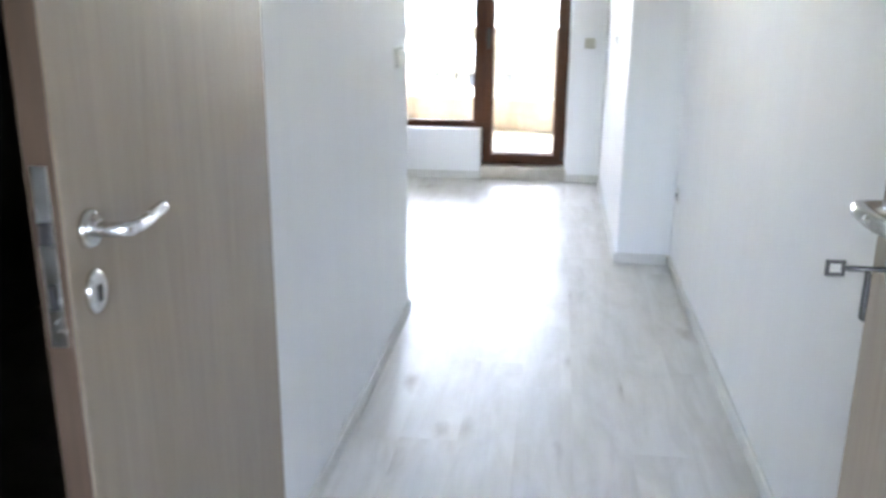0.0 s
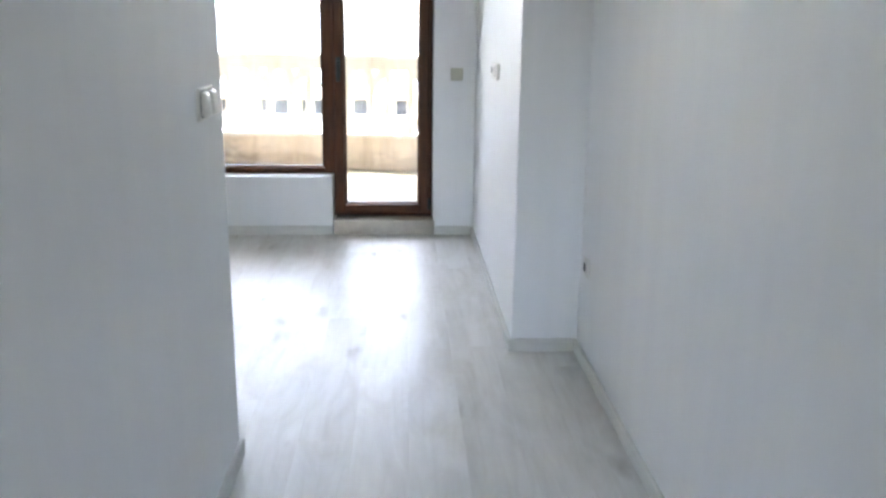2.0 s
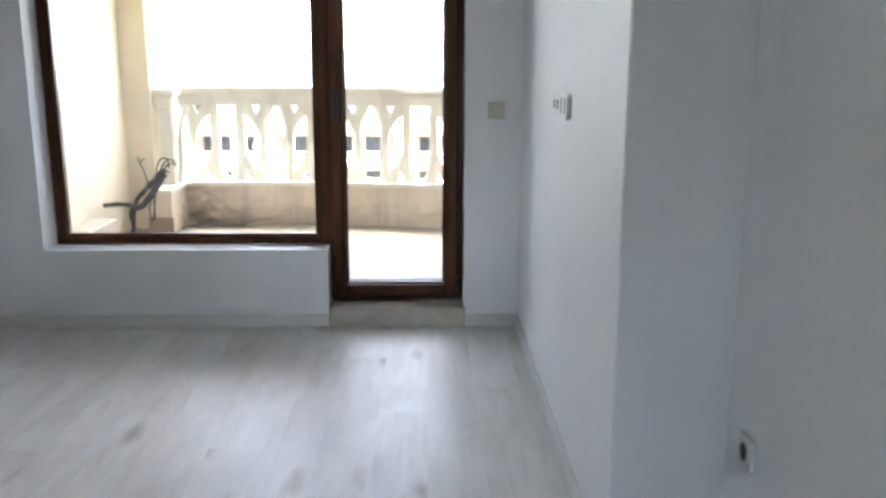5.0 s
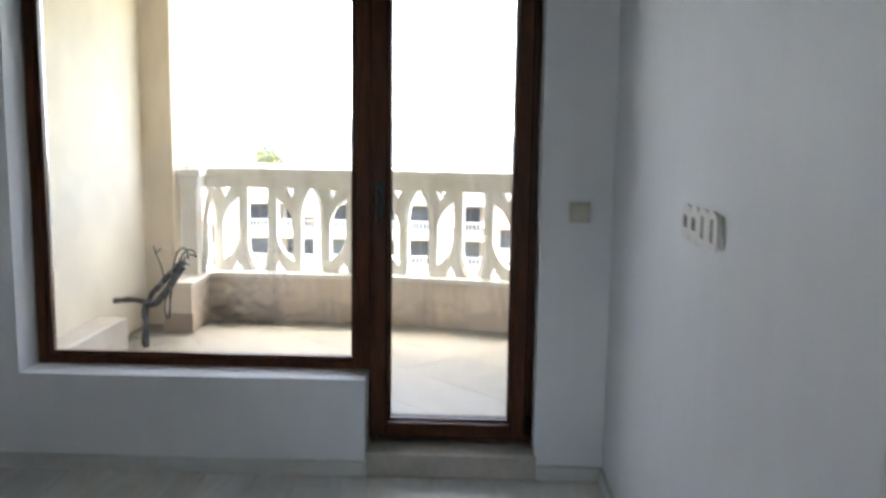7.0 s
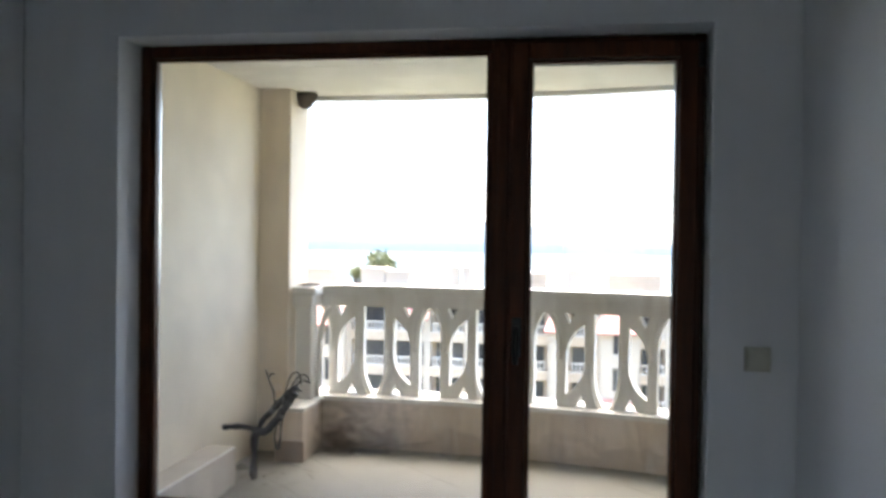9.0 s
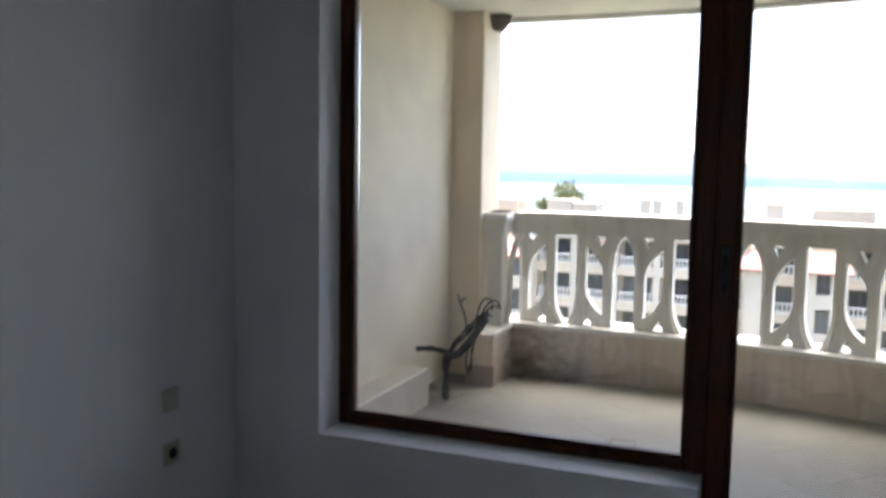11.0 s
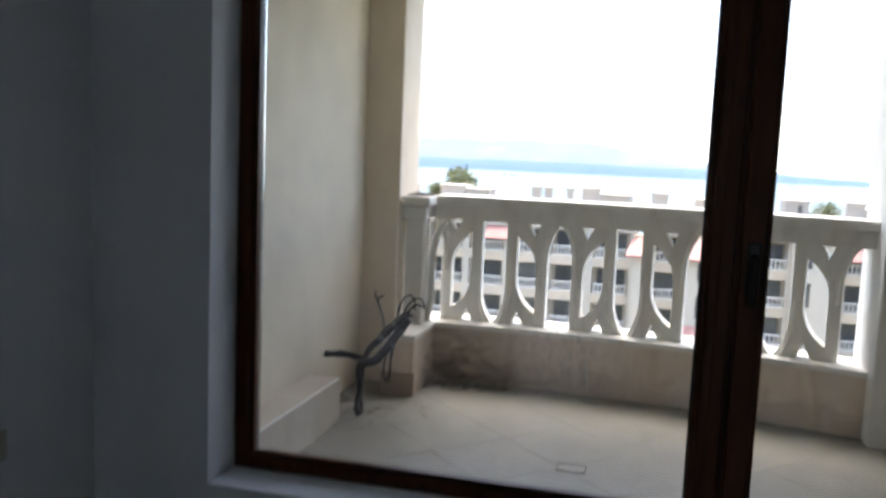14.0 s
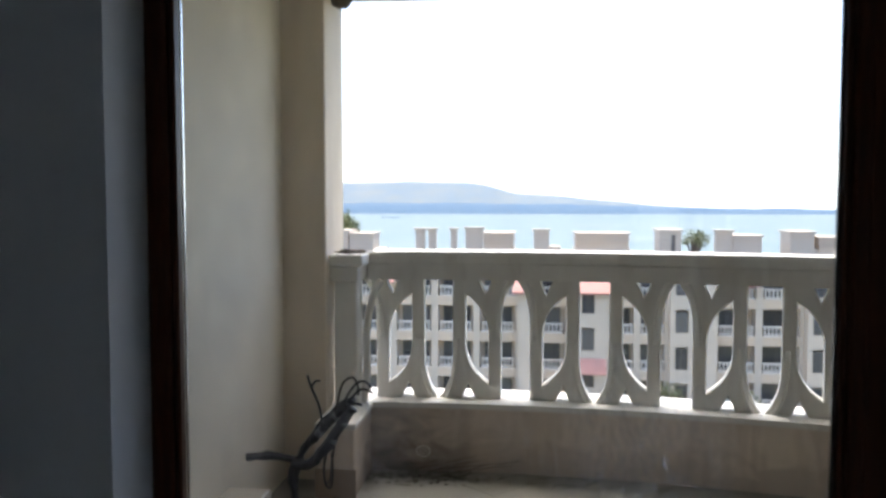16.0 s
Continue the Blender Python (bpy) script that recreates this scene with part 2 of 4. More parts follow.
runs = ramp(CURB, noise_tex(CURB, coords(CURB, (10, 10, 1.6)), 1.0, 5, 0.6, 0.5), [(0.62, (0.0,)), (0.72, (0.55,))])
c1 = mix(CURB, c1, (0.68, 0.66, 0.63), runs)
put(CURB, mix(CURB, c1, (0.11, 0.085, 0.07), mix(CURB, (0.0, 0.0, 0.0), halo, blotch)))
CAST = stained("white_cast_concrete", (0.86, 0.84, 0.785), (0.6, 0.56, 0.5), 0.8, True, 0.7)
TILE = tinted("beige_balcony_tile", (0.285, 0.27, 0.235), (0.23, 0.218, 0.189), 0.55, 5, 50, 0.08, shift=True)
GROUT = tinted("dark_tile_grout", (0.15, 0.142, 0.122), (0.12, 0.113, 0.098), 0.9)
SOFFIT = stained("white_soffit_paint", (0.8, 0.78, 0.745), (0.64, 0.61, 0.56), 0.4)
CABLE = tinted("black_cable_sheath", (0.03, 0.03, 0.035), (0.018, 0.018, 0.02), 0.5, 30, 200, 0.1)
FOAM = tinted("dark_pipe_insulation", (0.03, 0.033, 0.042), (0.012, 0.012, 0.015), 0.5, 25, 160, 0.3)
FOAM_L = tinted("blue_grey_pipe_wrap", (0.1, 0.107, 0.13), (0.03, 0.033, 0.045), 0.45, 30, 160, 0.3)
TAPE = mat("grey_wrapping_tape", (0.16, 0.165, 0.19), 0.35)
MUD = tinted("dry_mud", (0.12, 0.095, 0.08), (0.06, 0.048, 0.04), 0.95, 40, 120, 0.8)
DIRT = tinted("dry_dirt", (0.1, 0.075, 0.055), (0.05, 0.038, 0.03), 0.95, 40, 150, 0.8)
FACADE = tinted("cream_facade_render", (0.68, 0.55, 0.415), (0.6, 0.485, 0.36), 0.85, 0.25, 3, 0.05)
FACADE_W = tinted("white_facade_render", (0.63, 0.545, 0.44), (0.56, 0.48, 0.385), 0.85, 0.25, 3, 0.05)
BALC_W = tinted("white_balcony_concrete", (0.76, 0.705, 0.635), (0.69, 0.64, 0.57), 0.8, 0.5, 4, 0.05)
ROOFTILE = tinted("red_clay_tile", (0.56, 0.3, 0.25), (0.45, 0.22, 0.18), 0.8, 1.0, 8, 0.3)
DARKGLASS = mat("dark_window_pane", (0.085, 0.085, 0.09), 0.1, 0.6)
pane_id = DARKGLASS.node_tree.nodes.new("ShaderNodeObjectInfo")
put(DARKGLASS, ramp(DARKGLASS, pane_id.outputs["Random"], [(0.0, (0.05, 0.05, 0.055)), (0.6, (0.085, 0.085, 0.09)), (1.0, (0.17, 0.165, 0.16))]))
DARKFRAME = mat("dark_window_frame", (0.13, 0.11, 0.09), 0.5)
LEAF = tinted("green_foliage", (0.25, 0.255, 0.1), (0.1, 0.115, 0.045), 0.7, 2, 20, 0.0)
BARK = tinted("brown_bark", (0.12, 0.09, 0.065), (0.07, 0.05, 0.04), 0.9, 6, 40, 0.5)
GROUND = tinted("dry_garden_ground", (0.2, 0.19, 0.12), (0.09, 0.11, 0.05), 0.95, 0.15, 4, 0.2)
SEA = mat("pale_sea_water", (0.21, 0.27, 0.295), 0.6, 0.0)
put(SEA, ramp(SEA, noise_tex(SEA, coords(SEA, (0.004, 0.02, 1)), 1.0, 4), [(0.35, (0.175, 0.228, 0.25)), (0.65, (0.222, 0.268, 0.283))]),
    None, noise_tex(SEA, coords(SEA), 0.3, 4), 0.5, 0.3)
# haze is put into the glow: blue shore, paler hills, white sheet
HILL_N = glow("shore_with_haze_glow", (0.45, 0.66, 0.98), HAZE * 0.25, (0.06, 0.09, 0.13), (0.02, 0.02, 0.08), (0.56, 0.74, 1.0))
HILL_F = glow("hills_with_haze_glow", (0.66, 0.79, 1.0), HAZE * 0.34, (0.06, 0.08, 0.1), (0.022, 0.022, 0.11), (1.0, 1.0, 1.0))
HAZE_M = glow("glowing_haze_sheet", (0.95, 0.98, 1.0), HAZE * 1.5, (0.05, 0.05, 0.05))


# ---------------------------------------------------------------- mesh helpers
def box(bm, x0, x1, y0, y1, z0, z1, bevel=0.0, seg=1):
    v = [bm.verts.new((x, y, z)) for x in (x0, x1) for y in (y0, y1) for z in (z0, z1)]
    f = [bm.faces.new([v[i] for i in q]) for q in ((0, 1, 3, 2), (4, 6, 7, 5), (0, 4, 5, 1), (2, 3, 7, 6), (0, 2, 6, 4), (1, 5, 7, 3))]
    if bevel:
        bmesh.ops.bevel(bm, geom=list({e for q in f for e in q.edges}), offset=bevel, segments=seg, affect="EDGES", profile=0.5)
    return bm


def boxes(*args, bevel=0.0, seg=1):
    bm = bmesh.new()
    for a in args:
        box(bm, *a, bevel=bevel, seg=seg)
    return bm


def tube(bm, pts, r, sides=8, cap=True):
    """A round bar along points; r is one radius or one for each point."""
    pts = [Vector(p) for p in pts]
    rs = r if isinstance(r, (list, tuple)) else [r] * len(pts)
    rings = []
    side = None
    for i, p in enumerate(pts):
        d = (pts[min(i + 1, len(pts) - 1)] - pts[max(i - 1, 0)]).normalized()
        if side is None:
            side = d.cross(Vector((0, 0, 1)) if abs(d.z) < 0.9 else Vector((1, 0, 0))).normalized()
        side = (side - d * side.dot(d)).normalized()
        up = d.cross(side)
        rings.append([bm.verts.new(p + rs[i] * (math.cos(2 * math.pi * k / sides) * side + math.sin(2 * math.pi * k / sides) * up)) for k in range(sides)])
    for a, b in zip(rings, rings[1:]):
        for k in range(sides):
            bm.faces.new((a[k], a[(k + 1) % sides], b[(k + 1) % sides], b[k])).smooth = True
    if cap:
        bm.faces.new(rings[0][::-1])
        bm.faces.new(rings[-1])
    return bm


def curve_pts(pts, n=8):
    """Points along a smooth line through the given ones."""
    p = [Vector(q) for q in pts]
    p = [2 * p[0] - p[1]] + p + [2 * p[-1] - p[-2]]
    out = []
    for i in range(1, len(p) - 2):
        for k in range(n):
            t = k / n
            out.append(0.5 * (2 * p[i] + (p[i + 1] - p[i - 1]) * t + (2 * p[i - 1] - 5 * p[i] + 4 * p[i + 1] - p[i + 2]) * t * t
                              + (3 * p[i] - p[i - 1] - 3 * p[i + 1] + p[i + 2]) * t ** 3))
    return out + [p[-2]]


def lathe(bm, profile, centre, axis="Z", sides=20):
    """A turned body from (radius, height) pairs."""
    rings = []
    for r, h in profile:
        ring = []
        for k in range(sides):
            a = 2 * math.pi * k / sides
            q = {"Z": (r * math.cos(a), r * math.sin(a), h), "X": (h, r * math.cos(a), r * math.sin(a)), "Y": (r * math.cos(a), h, r * math.sin(a))}[axis]
            ring.append(bm.verts.new(Vector(centre) + Vector(q)))
        rings.append(ring)
    for a, b in zip(rings, rings[1:]):
        for k in range(sides):
            bm.faces.new((a[k], a[(k + 1) % sides], b[(k + 1) % sides], b[k])).smooth = True
    bm.faces.new(rings[0][::-1])
    bm.faces.new(rings[-1])
    return bm


def mesh_of(name, bm, material):
    bmesh.ops.recalc_face_normals(bm, faces=bm.faces)
    me = bpy.data.meshes.new(name)
    bm.to_mesh(me)
    bm.free()
    me.materials.append(material)
    return me


def part(name, bm, material, parent=None, label=""):
    """One mesh object, under its thing or part."""
    ob = new(name, mesh_of(name, bm, material))
    ob.parent = parent
    return tagged(ob, label)


def shared(name, me, parent, at, label=""):
    """One more object on a mesh that is already made."""
    ob = new(name, me)
    ob.parent = parent
    ob.location = at
    return tagged(ob, label)


def thing(name, label, category, at=(0, 0, 0), group="", kind=""):
    ob = new(name)
    ob.empty_display_size = 0.05
    ob.location = at
    return tagged(ob, label, category, group, kind)


def setting(name, bm, material, label, category):
    return tagged(part(name, bm, material), label, category, kind="structure")


# ---------------------------------------------------------------- plan
XL, XR, XP = -0.609, 0.704, 0.412          # corridor walls, room's right wall
YE, YP, YB, YW = -0.065, 4.43, 3.485, 6.65 # entrance wall, recess, room's back wall, window wall
XROOM, YOUT, H = -2.362, 6.90, 2.62
WX0, DX0, DX1 = -1.978, -0.553, 0.134
WZ, DZ, TZ = 0.398, 0.10, 2.202
FLOOR_B = 0.03

# entrance wall with its doorway, landing behind
setting("wall_entrance", boxes((XL - 0.1, -0.57, YE - 0.2, YE, -0.02, H), (0.495, XR + 0.2, YE - 0.2, YE, -0.02, H), (-0.57, 0.495, YE - 0.2, YE, 2.06, H)),
        PAINT, "white painted wall round the entrance doorway", "wall")
# the landing's window opening is added, out of view, to let light in
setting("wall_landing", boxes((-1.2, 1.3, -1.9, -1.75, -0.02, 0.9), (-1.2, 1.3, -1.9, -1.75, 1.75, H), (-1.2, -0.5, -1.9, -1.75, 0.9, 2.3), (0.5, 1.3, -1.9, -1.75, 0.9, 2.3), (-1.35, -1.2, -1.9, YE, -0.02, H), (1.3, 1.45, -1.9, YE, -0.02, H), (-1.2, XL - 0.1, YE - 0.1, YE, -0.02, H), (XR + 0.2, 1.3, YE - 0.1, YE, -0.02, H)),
        PAINT, "plain white painted walls of the landing with an added, unseen window opening", "wall")
setting("floor_landing", boxes((-1.35, 1.45, -1.9, YE, -0.12, -0.004)), STONE, "beige stone floor of the landing", "floor")
# corridor walls
LD0, LD1, LDH = 0.6, 1.635, 2.04
setting("wall_corridor_left", boxes((XL - 0.1, XL, YE, LD0, -0.02, H), (XL - 0.1, XL, LD1, YB, -0.02, H), (XL - 0.1, XL, LD0, LD1, LDH, H)),
        PAINT, "white painted corridor wall with a doorway", "wall")
setting("wall_room_back", boxes((XROOM - 0.1, XL - 0.1, YB - 0.1, YB, -0.02, H)), PAINT, "white painted back wall of the room", "wall")
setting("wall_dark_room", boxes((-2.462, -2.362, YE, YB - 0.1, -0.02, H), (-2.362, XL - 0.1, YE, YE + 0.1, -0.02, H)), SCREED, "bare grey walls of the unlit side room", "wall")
setting("wall_corridor_right", boxes((XR, XR + 0.2, YE, YP, -0.02, H)), PAINT, "white painted corridor wall", "wall")
setting("wall_room_right", boxes((XP, XR + 0.2, YP, YW, -0.02, H), bevel=0.004), PAINT, "white painted wall that steps into the room", "wall")
setting("wall_room_left", boxes((XROOM - 0.15, XROOM, YB, YW, -0.02, H)), PAINT, "white painted side wall of the room", "wall")
# window wall, its opening in the shape of a flag: window beside balcony door
setting("wall_window", boxes((XROOM - 0.15, WX0, YW, YOUT, -0.02, H), (WX0, DX0 - 0.004, YW, YOUT, -0.02, WZ), (DX1, 0.95, YW, YOUT, -0.02, H), (WX0, DX1, YW, YOUT, TZ, H)),
        PAINT, "white painted wall with a balcony window and door", "wall")
setting("ceiling", boxes((-2.5, 1.45, -1.9, YOUT, H, H + 0.15)), CEIL, "plain white painted ceiling", "ceiling")
floor = setting("floor", boxes((-2.5, 0.95, YE - 0.2, YW, -0.12, -0.0105)), SCREED, "bleached oak laminate floor with a satin sheen", "floor")


# skirting boards
def skirting(x0, x1, y0, y1):
    return part("baseboard", boxes((x0, x1, y0, y1, 0.0, 0.062), bevel=0.004), SKIRT, skirt)


skirt = thing("baseboard", "narrow pale grey laminate skirting along the walls", "baseboard", kind="structure")
T = 0.014
skirting(XL, XL + T, LD1 + 0.004, YB + T)
skirting(XL, XL + T, YE, LD0)
skirting(XROOM + T, XL, YB, YB + T)
skirting(XROOM, XROOM + T, YB + T, YW)
skirting(XROOM + T, DX0 - 0.004, YW - T, YW)
skirting(DX1 + 0.012, XP - T, YW - T, YW)
skirting(XP - T, XP, YP - T, YW)
skirting(XP, XR - T, YP - T, YP)
skirting(XR - T, XR, YE, YP)

# stone step under the balcony door
step = setting("door_step", boxes((DX0 + 0.002, DX1 + 0.01, YW - 0.012, YOUT, 0.0, DZ), bevel=0.006, seg=2), STONE, "beige travertine step under the balcony door", "step")

# ---------------------------------------------------------------- balcony window and door
FY0, FY1 = 6.805, 6.875


def frame_bars(bm, x0, x1, z0, z1, w, y0, y1, wt=None, bevel=0.006):
    wt = w if wt is None else wt
    box(bm, x0, x0 + w, y0, y1, z0, z1, bevel)
    box(bm, x1 - w, x1, y0, y1, z0, z1, bevel)
    box(bm, x0 + w - 0.001, x1 - w + 0.001, y0 + 0.0008, y1, z0, z0 + wt, bevel)
    box(bm, x0 + w - 0.001, x1 - w + 0.001, y0 + 0.0008, y1, z1 - wt, z1, bevel)
    return bm


def pane(x0, x1, z0, z1, parent, spacer=False):
    ob = part("pane", boxes((x0, x1, 6.842, 6.85, z0, z1)), GLASS, parent, "clear dusty glass")
    ob.visible_shadow = False
    if spacer:
        part("spacer", boxes((x0, x0 + 0.004, 6.853, 6.859, z0, z1)), SPACER, ob, "bright metal glazing spacer")
    bm = bmesh.new()
    frame_bars(bm, x0 - 0.004, x1 + 0.004, z0 - 0.004, z1 + 0.004, 0.006, 6.836, 6.8415, bevel=0.0)
    part("gasket", bm, GASKET, ob, "black rubber gasket")
    return ob


win = thing("window_1", "large fixed window in a brown wood-grain frame", "window", kind="structure")
bm = bmesh.new()
frame_bars(bm, WX0 + 0.002, -0.571, WZ - 0.003, TZ, 0.046, FY0, FY1)
part("window_frame", bm, BROWN, win)
bm = bmesh.new()
frame_bars(bm, WX0 + 0.048, -0.617, WZ + 0.043, TZ - 0.046, 0.013, FY0 + 0.012, FY0 + 0.04, bevel=0.004)
part("glazing_bead", bm, BROWN, win)
fixed = pane(-1.921, -0.634, 0.448, 2.146, win, True)
ring_mark = bmesh.new()
for r, w in ((0.0135, 0.0028), (0.006, 0.0016)):
    tube(ring_mark, [(-1.42 + r * math.cos(k * math.pi / 10), 6.8412, 0.902 + 0.8 * r * math.sin(k * math.pi / 10)) for k in range(21)], w * 0.5, 5)
for v in ring_mark.verts:
    v.co.y = 6.8412 + (v.co.y - 6.8412) * 0.3
part("suction_mark", ring_mark, WHITE_PL, fixed, "pale ring-shaped mark on the glass")
part("window_sill", boxes((WX0, DX0 - 0.004, YW - 0.002, FY0 - 0.001, WZ, WZ + 0.004)), PAINT, win, "white painted sill")

door = thing("door_1", "closed glazed balcony door in a brown wood-grain frame", "door", kind="structure")
bm = bmesh.new()
frame_bars(bm, -0.569, DX1 - 0.002, DZ + 0.001, TZ, 0.046, FY0, FY1)
box(bm, -0.59, -0.552, FY0 - 0.004, FY1 - 0.01, WZ + 0.002, TZ - 0.002, 0.003)
part("door_frame", bm, BROWN, door)
sash = bmesh.new()
frame_bars(sash, -0.542, DX1 - 0.03, DZ + 0.026, TZ - 0.024, 0.064, FY0 - 0.038, FY1 - 0.014, 0.06)
sash = part("sash", sash, BROWN, door)
bm = bmesh.new()
frame_bars(bm, -0.479, DX1 - 0.093, DZ + 0.085, TZ - 0.083, 0.012, FY0 - 0.006, FY0 + 0.03, bevel=0.004)
part("glazing_bead", bm, BROWN, sash)
pane(-0.467, 0.029, 0.198, 2.108, door)
bm = boxes((-0.526, -0.494, FY0 - 0.048, FY0 - 0.036, 1.06, 1.2), bevel=0.005, seg=2)
hd = part("handle", bm, BLACK, door, "dark plastic lever handle")
bm = tube(bmesh.new(), curve_pts([(-0.51, FY0 - 0.046, 1.16), (-0.51, FY0 - 0.076, 1.16), (-0.51, FY0 - 0.084, 1.14), (-0.51, FY0 - 0.082, 1.04)], 5), 0.0105, 10)
part("lever", bm, BLACK, hd)
for z in (0.15, 2.08):
    part("hinge", tube(bmesh.new(), [(DX1 - 0.022, FY0 - 0.04, z), (DX1 - 0.022, FY0 - 0.04, z + 0.08)], 0.011, 10), BLACK, door, "dark hinge cover")


# ---------------------------------------------------------------- switches and sockets
def plate(name, label, category, centre, facing, n, kinds, colour, size=0.081, group=""):
    """A row of square plates on a wall; facing is +x, -x or -y. kinds: blank, rocker, socket."""
    ob = thing(name, label, category, centre, group)
    ob.rotation_euler = (0, 0, {"-y": 0.0, "+x": math.pi / 2, "-x": -math.pi / 2}[facing])
    w = size * n
    part("cover_plate", boxes((-w / 2, w / 2, -0.009, 0.0, -size / 2, size / 2), bevel=0.003, seg=2), colour, ob)
    for i, k in enumerate(kinds):
        x = -w / 2 + size * (i + 0.5)
        if k == "rocker":
            bm = boxes((x - 0.031, x + 0.031, -0.026, -0.008, -0.034, 0.034), bevel=0.01, seg=3)
            for v in bm.verts:
                if v.co.y < -0.012:
                    v.co.y += 0.004 * (v.co.z / 0.033)
            part("rocker", bm, colour, ob)
            # thin dark plate paints the shade in the gap round the rocker
            part("rocker_gap_shade", boxes((x - 0.0325, x + 0.0325, -0.0098, -0.0085, -0.0355, 0.0355)), DARKHOLE, ob, "dark plate for the shade in the gap round the rocker")
        elif k in ("jack", "slot"):
            module = bmesh.new()
            box(module, x - 0.0365, x + 0.0365, -0.015, -0.008, -0.043, 0.043)
            edges = [e for e in module.edges if abs(e.verts[0].co.y - e.verts[1].co.y) > 0.004]
            bmesh.ops.bevel(module, geom=edges, offset=0.02, segments=4, affect="EDGES", profile=0.5)
            module = part("switch_module", module, colour, ob)
            d = (0.013, 0.015) if k == "jack" else (0.0095, 0.026)
            part("module_opening", boxes((x - d[0], x + d[0], -0.0162, -0.0145, -d[1], d[1])), DARKGREY if k == "slot" else DARKHOLE, module, "dark opening")
        elif k == "socket":
            part("socket_ring", lathe(bmesh.new(), [(0.028, -0.008), (0.028, -0.012), (0.022, -0.012)], (x, 0, 0), "Y"), colour, ob)
            part("socket_recess", lathe(bmesh.new(), [(0.0215, -0.0122), (0.0215, -0.0128)], (x, 0, 0), "Y"), DARKHOLE, ob, "dark round socket opening")
        else:
            part("blank_cover", boxes((x - 0.031, x + 0.031, -0.0115, -0.008, -0.031, 0.031), bevel=0.0015), colour, ob)
    return ob


plate("wall_plate", "square ivory blank cover plate on the window wall", "wall plate", (0.286, YW, 1.098), "-y", 1, ["blank"], IVORY)
plate("switch_panel", "white four-gang wall panel with rounded modules and dark openings", "light switch", (XP, 5.355, 1.183), "-x", 4, ["jack", "jack", "slot", "slot"], WHITE_PL, 0.077)
plate("light_switch", "double white rocker switch on the corridor wall", "light switch", (XL, 3.258, 1.185), "+x", 2, ["rocker", "rocker"], WHITE_PL, 0.086)
plate("wall_socket", "small white wall socket near the floor", "socket", (XR, 4.29, 0.427), "-x", 1, ["socket"], WHITE_PL, 0.076)
plate("wall_plate", "square ivory blank plate above a socket", "wall plate", (XROOM, 6.25, 0.592), "+x", 1, ["blank"], IVORY)
plate("wall_socket", "ivory wall socket below a blank plate", "socket", (XROOM, 6.25, 0.395), "+x", 1, ["socket"], IVORY)


# loose cable for a wall unit, high on the room's side wall
wire = thing("wall_cable", "dark loose cable loop hanging high on the wall", "cable", (XROOM, 6.25, 2.29))
part("cable", tube(bmesh.new(), curve_pts([(-0.01, -0.2, 0.04), (0.02, -0.19, -0.01), (0.03, -0.13, -0.06), (0.03, -0.05, -0.03), (0.03, 0.02, 0.0), (0.025, 0.1, 0.01), (0.02, 0.17, 0.035), (-0.01, 0.19, 0.06)], 6), 0.006, 8), CABLE, wire)
part("connector", boxes((0.017, 0.043, 0.0, 0.05, -0.014, 0.018), bevel=0.006, seg=2), BLACK, wire, "black plastic connector")


# ---------------------------------------------------------------- doors
def lever_set(parent, x, y, z, side, to, gap):
    """A lever on its rose and a key rose below: side is +1 or -1 along x, the lever points to +y or -y."""
    part("rose", lathe(bmesh.new(), [(0.026, 0), (0.026, 0.006 * side), (0.022, 0.01 * side)], (x, y, z), "X", 24), CHROME, parent, "satin chrome rose")
    pts = [(x + 0.008 * side, y, z), (x + 0.045 * side, y, z), (x + 0.056 * side, y + 0.012 * to, z), (x + 0.054 * side, y + 0.055 * to, z - 0.003), (x + 0.05 * side, y + 0.09 * to, z - 0.002), (x + 0.05 * side, y + 0.125 * to, z + 0.001)]
    cp = curve_pts(pts, 5)
    part("lever", tube(bmesh.new(), cp, [0.0105 if i < 9 else 0.0095 for i in range(len(cp))], 12), CHROME, parent, "satin chrome lever handle")
    bm = bmesh.new()
    lathe(bm, [(0.024, 0), (0.024, 0.005 * side), (0.02, 0.008 * side)], (x, y, z - gap), "X", 24)
    for v in bm.verts:
        v.co.z = z - gap + (v.co.z - z + gap) * 1.3
    part("key_rose", bm, CHROME, parent, "satin chrome key rose")
    part("keyhole", boxes((x + 0.008 * side, x + 0.0095 * side, y - 0.004, y + 0.004, z - gap - 0.013, z - gap + 0.009)) if side > 0 else boxes((x - 0.0095, x - 0.008, y - 0.004, y + 0.004, z - gap - 0.013, z - gap + 0.009)), DARKHOLE, parent)


# side-room door, slightly ajar into the corridor: built shut, hinged at its far end
LW = 0.905
d2 = thing("door_2", "grey-beige oak veneer door standing slightly ajar", "door", (XL + 0.001, LD1 - 0.002, 0), kind="structure")
part("door_leaf", boxes((-0.04, 0.0, -LW, 0.0, 0.006, LDH - 0.025), bevel=0.002), OAK, d2)
part("leaf_edge", boxes((-0.0385, -0.0015, -LW - 0.0025, -LW + 0.0004, 0.01, LDH - 0.03)), OAK_EDGE, d2, "brown door edge, darkened for shade")
part("lock_faceplate", boxes((-0.031, -0.009, -LW - 0.005, -LW - 0.002, 0.975, 1.21), bevel=0.001), CHROME, d2, "metal lock faceplate")
part("latch", boxes((-0.028, -0.012, -LW - 0.009, -LW - 0.004, 1.11, 1.14), bevel=0.001), STEEL, d2)
part("bolt", boxes((-0.026, -0.014, -LW - 0.0075, -LW - 0.004, 1.025, 1.06)), STEEL, d2)
lever_set(d2, 0.0, -LW + 0.06, 1.116, 1, 1, 0.086)
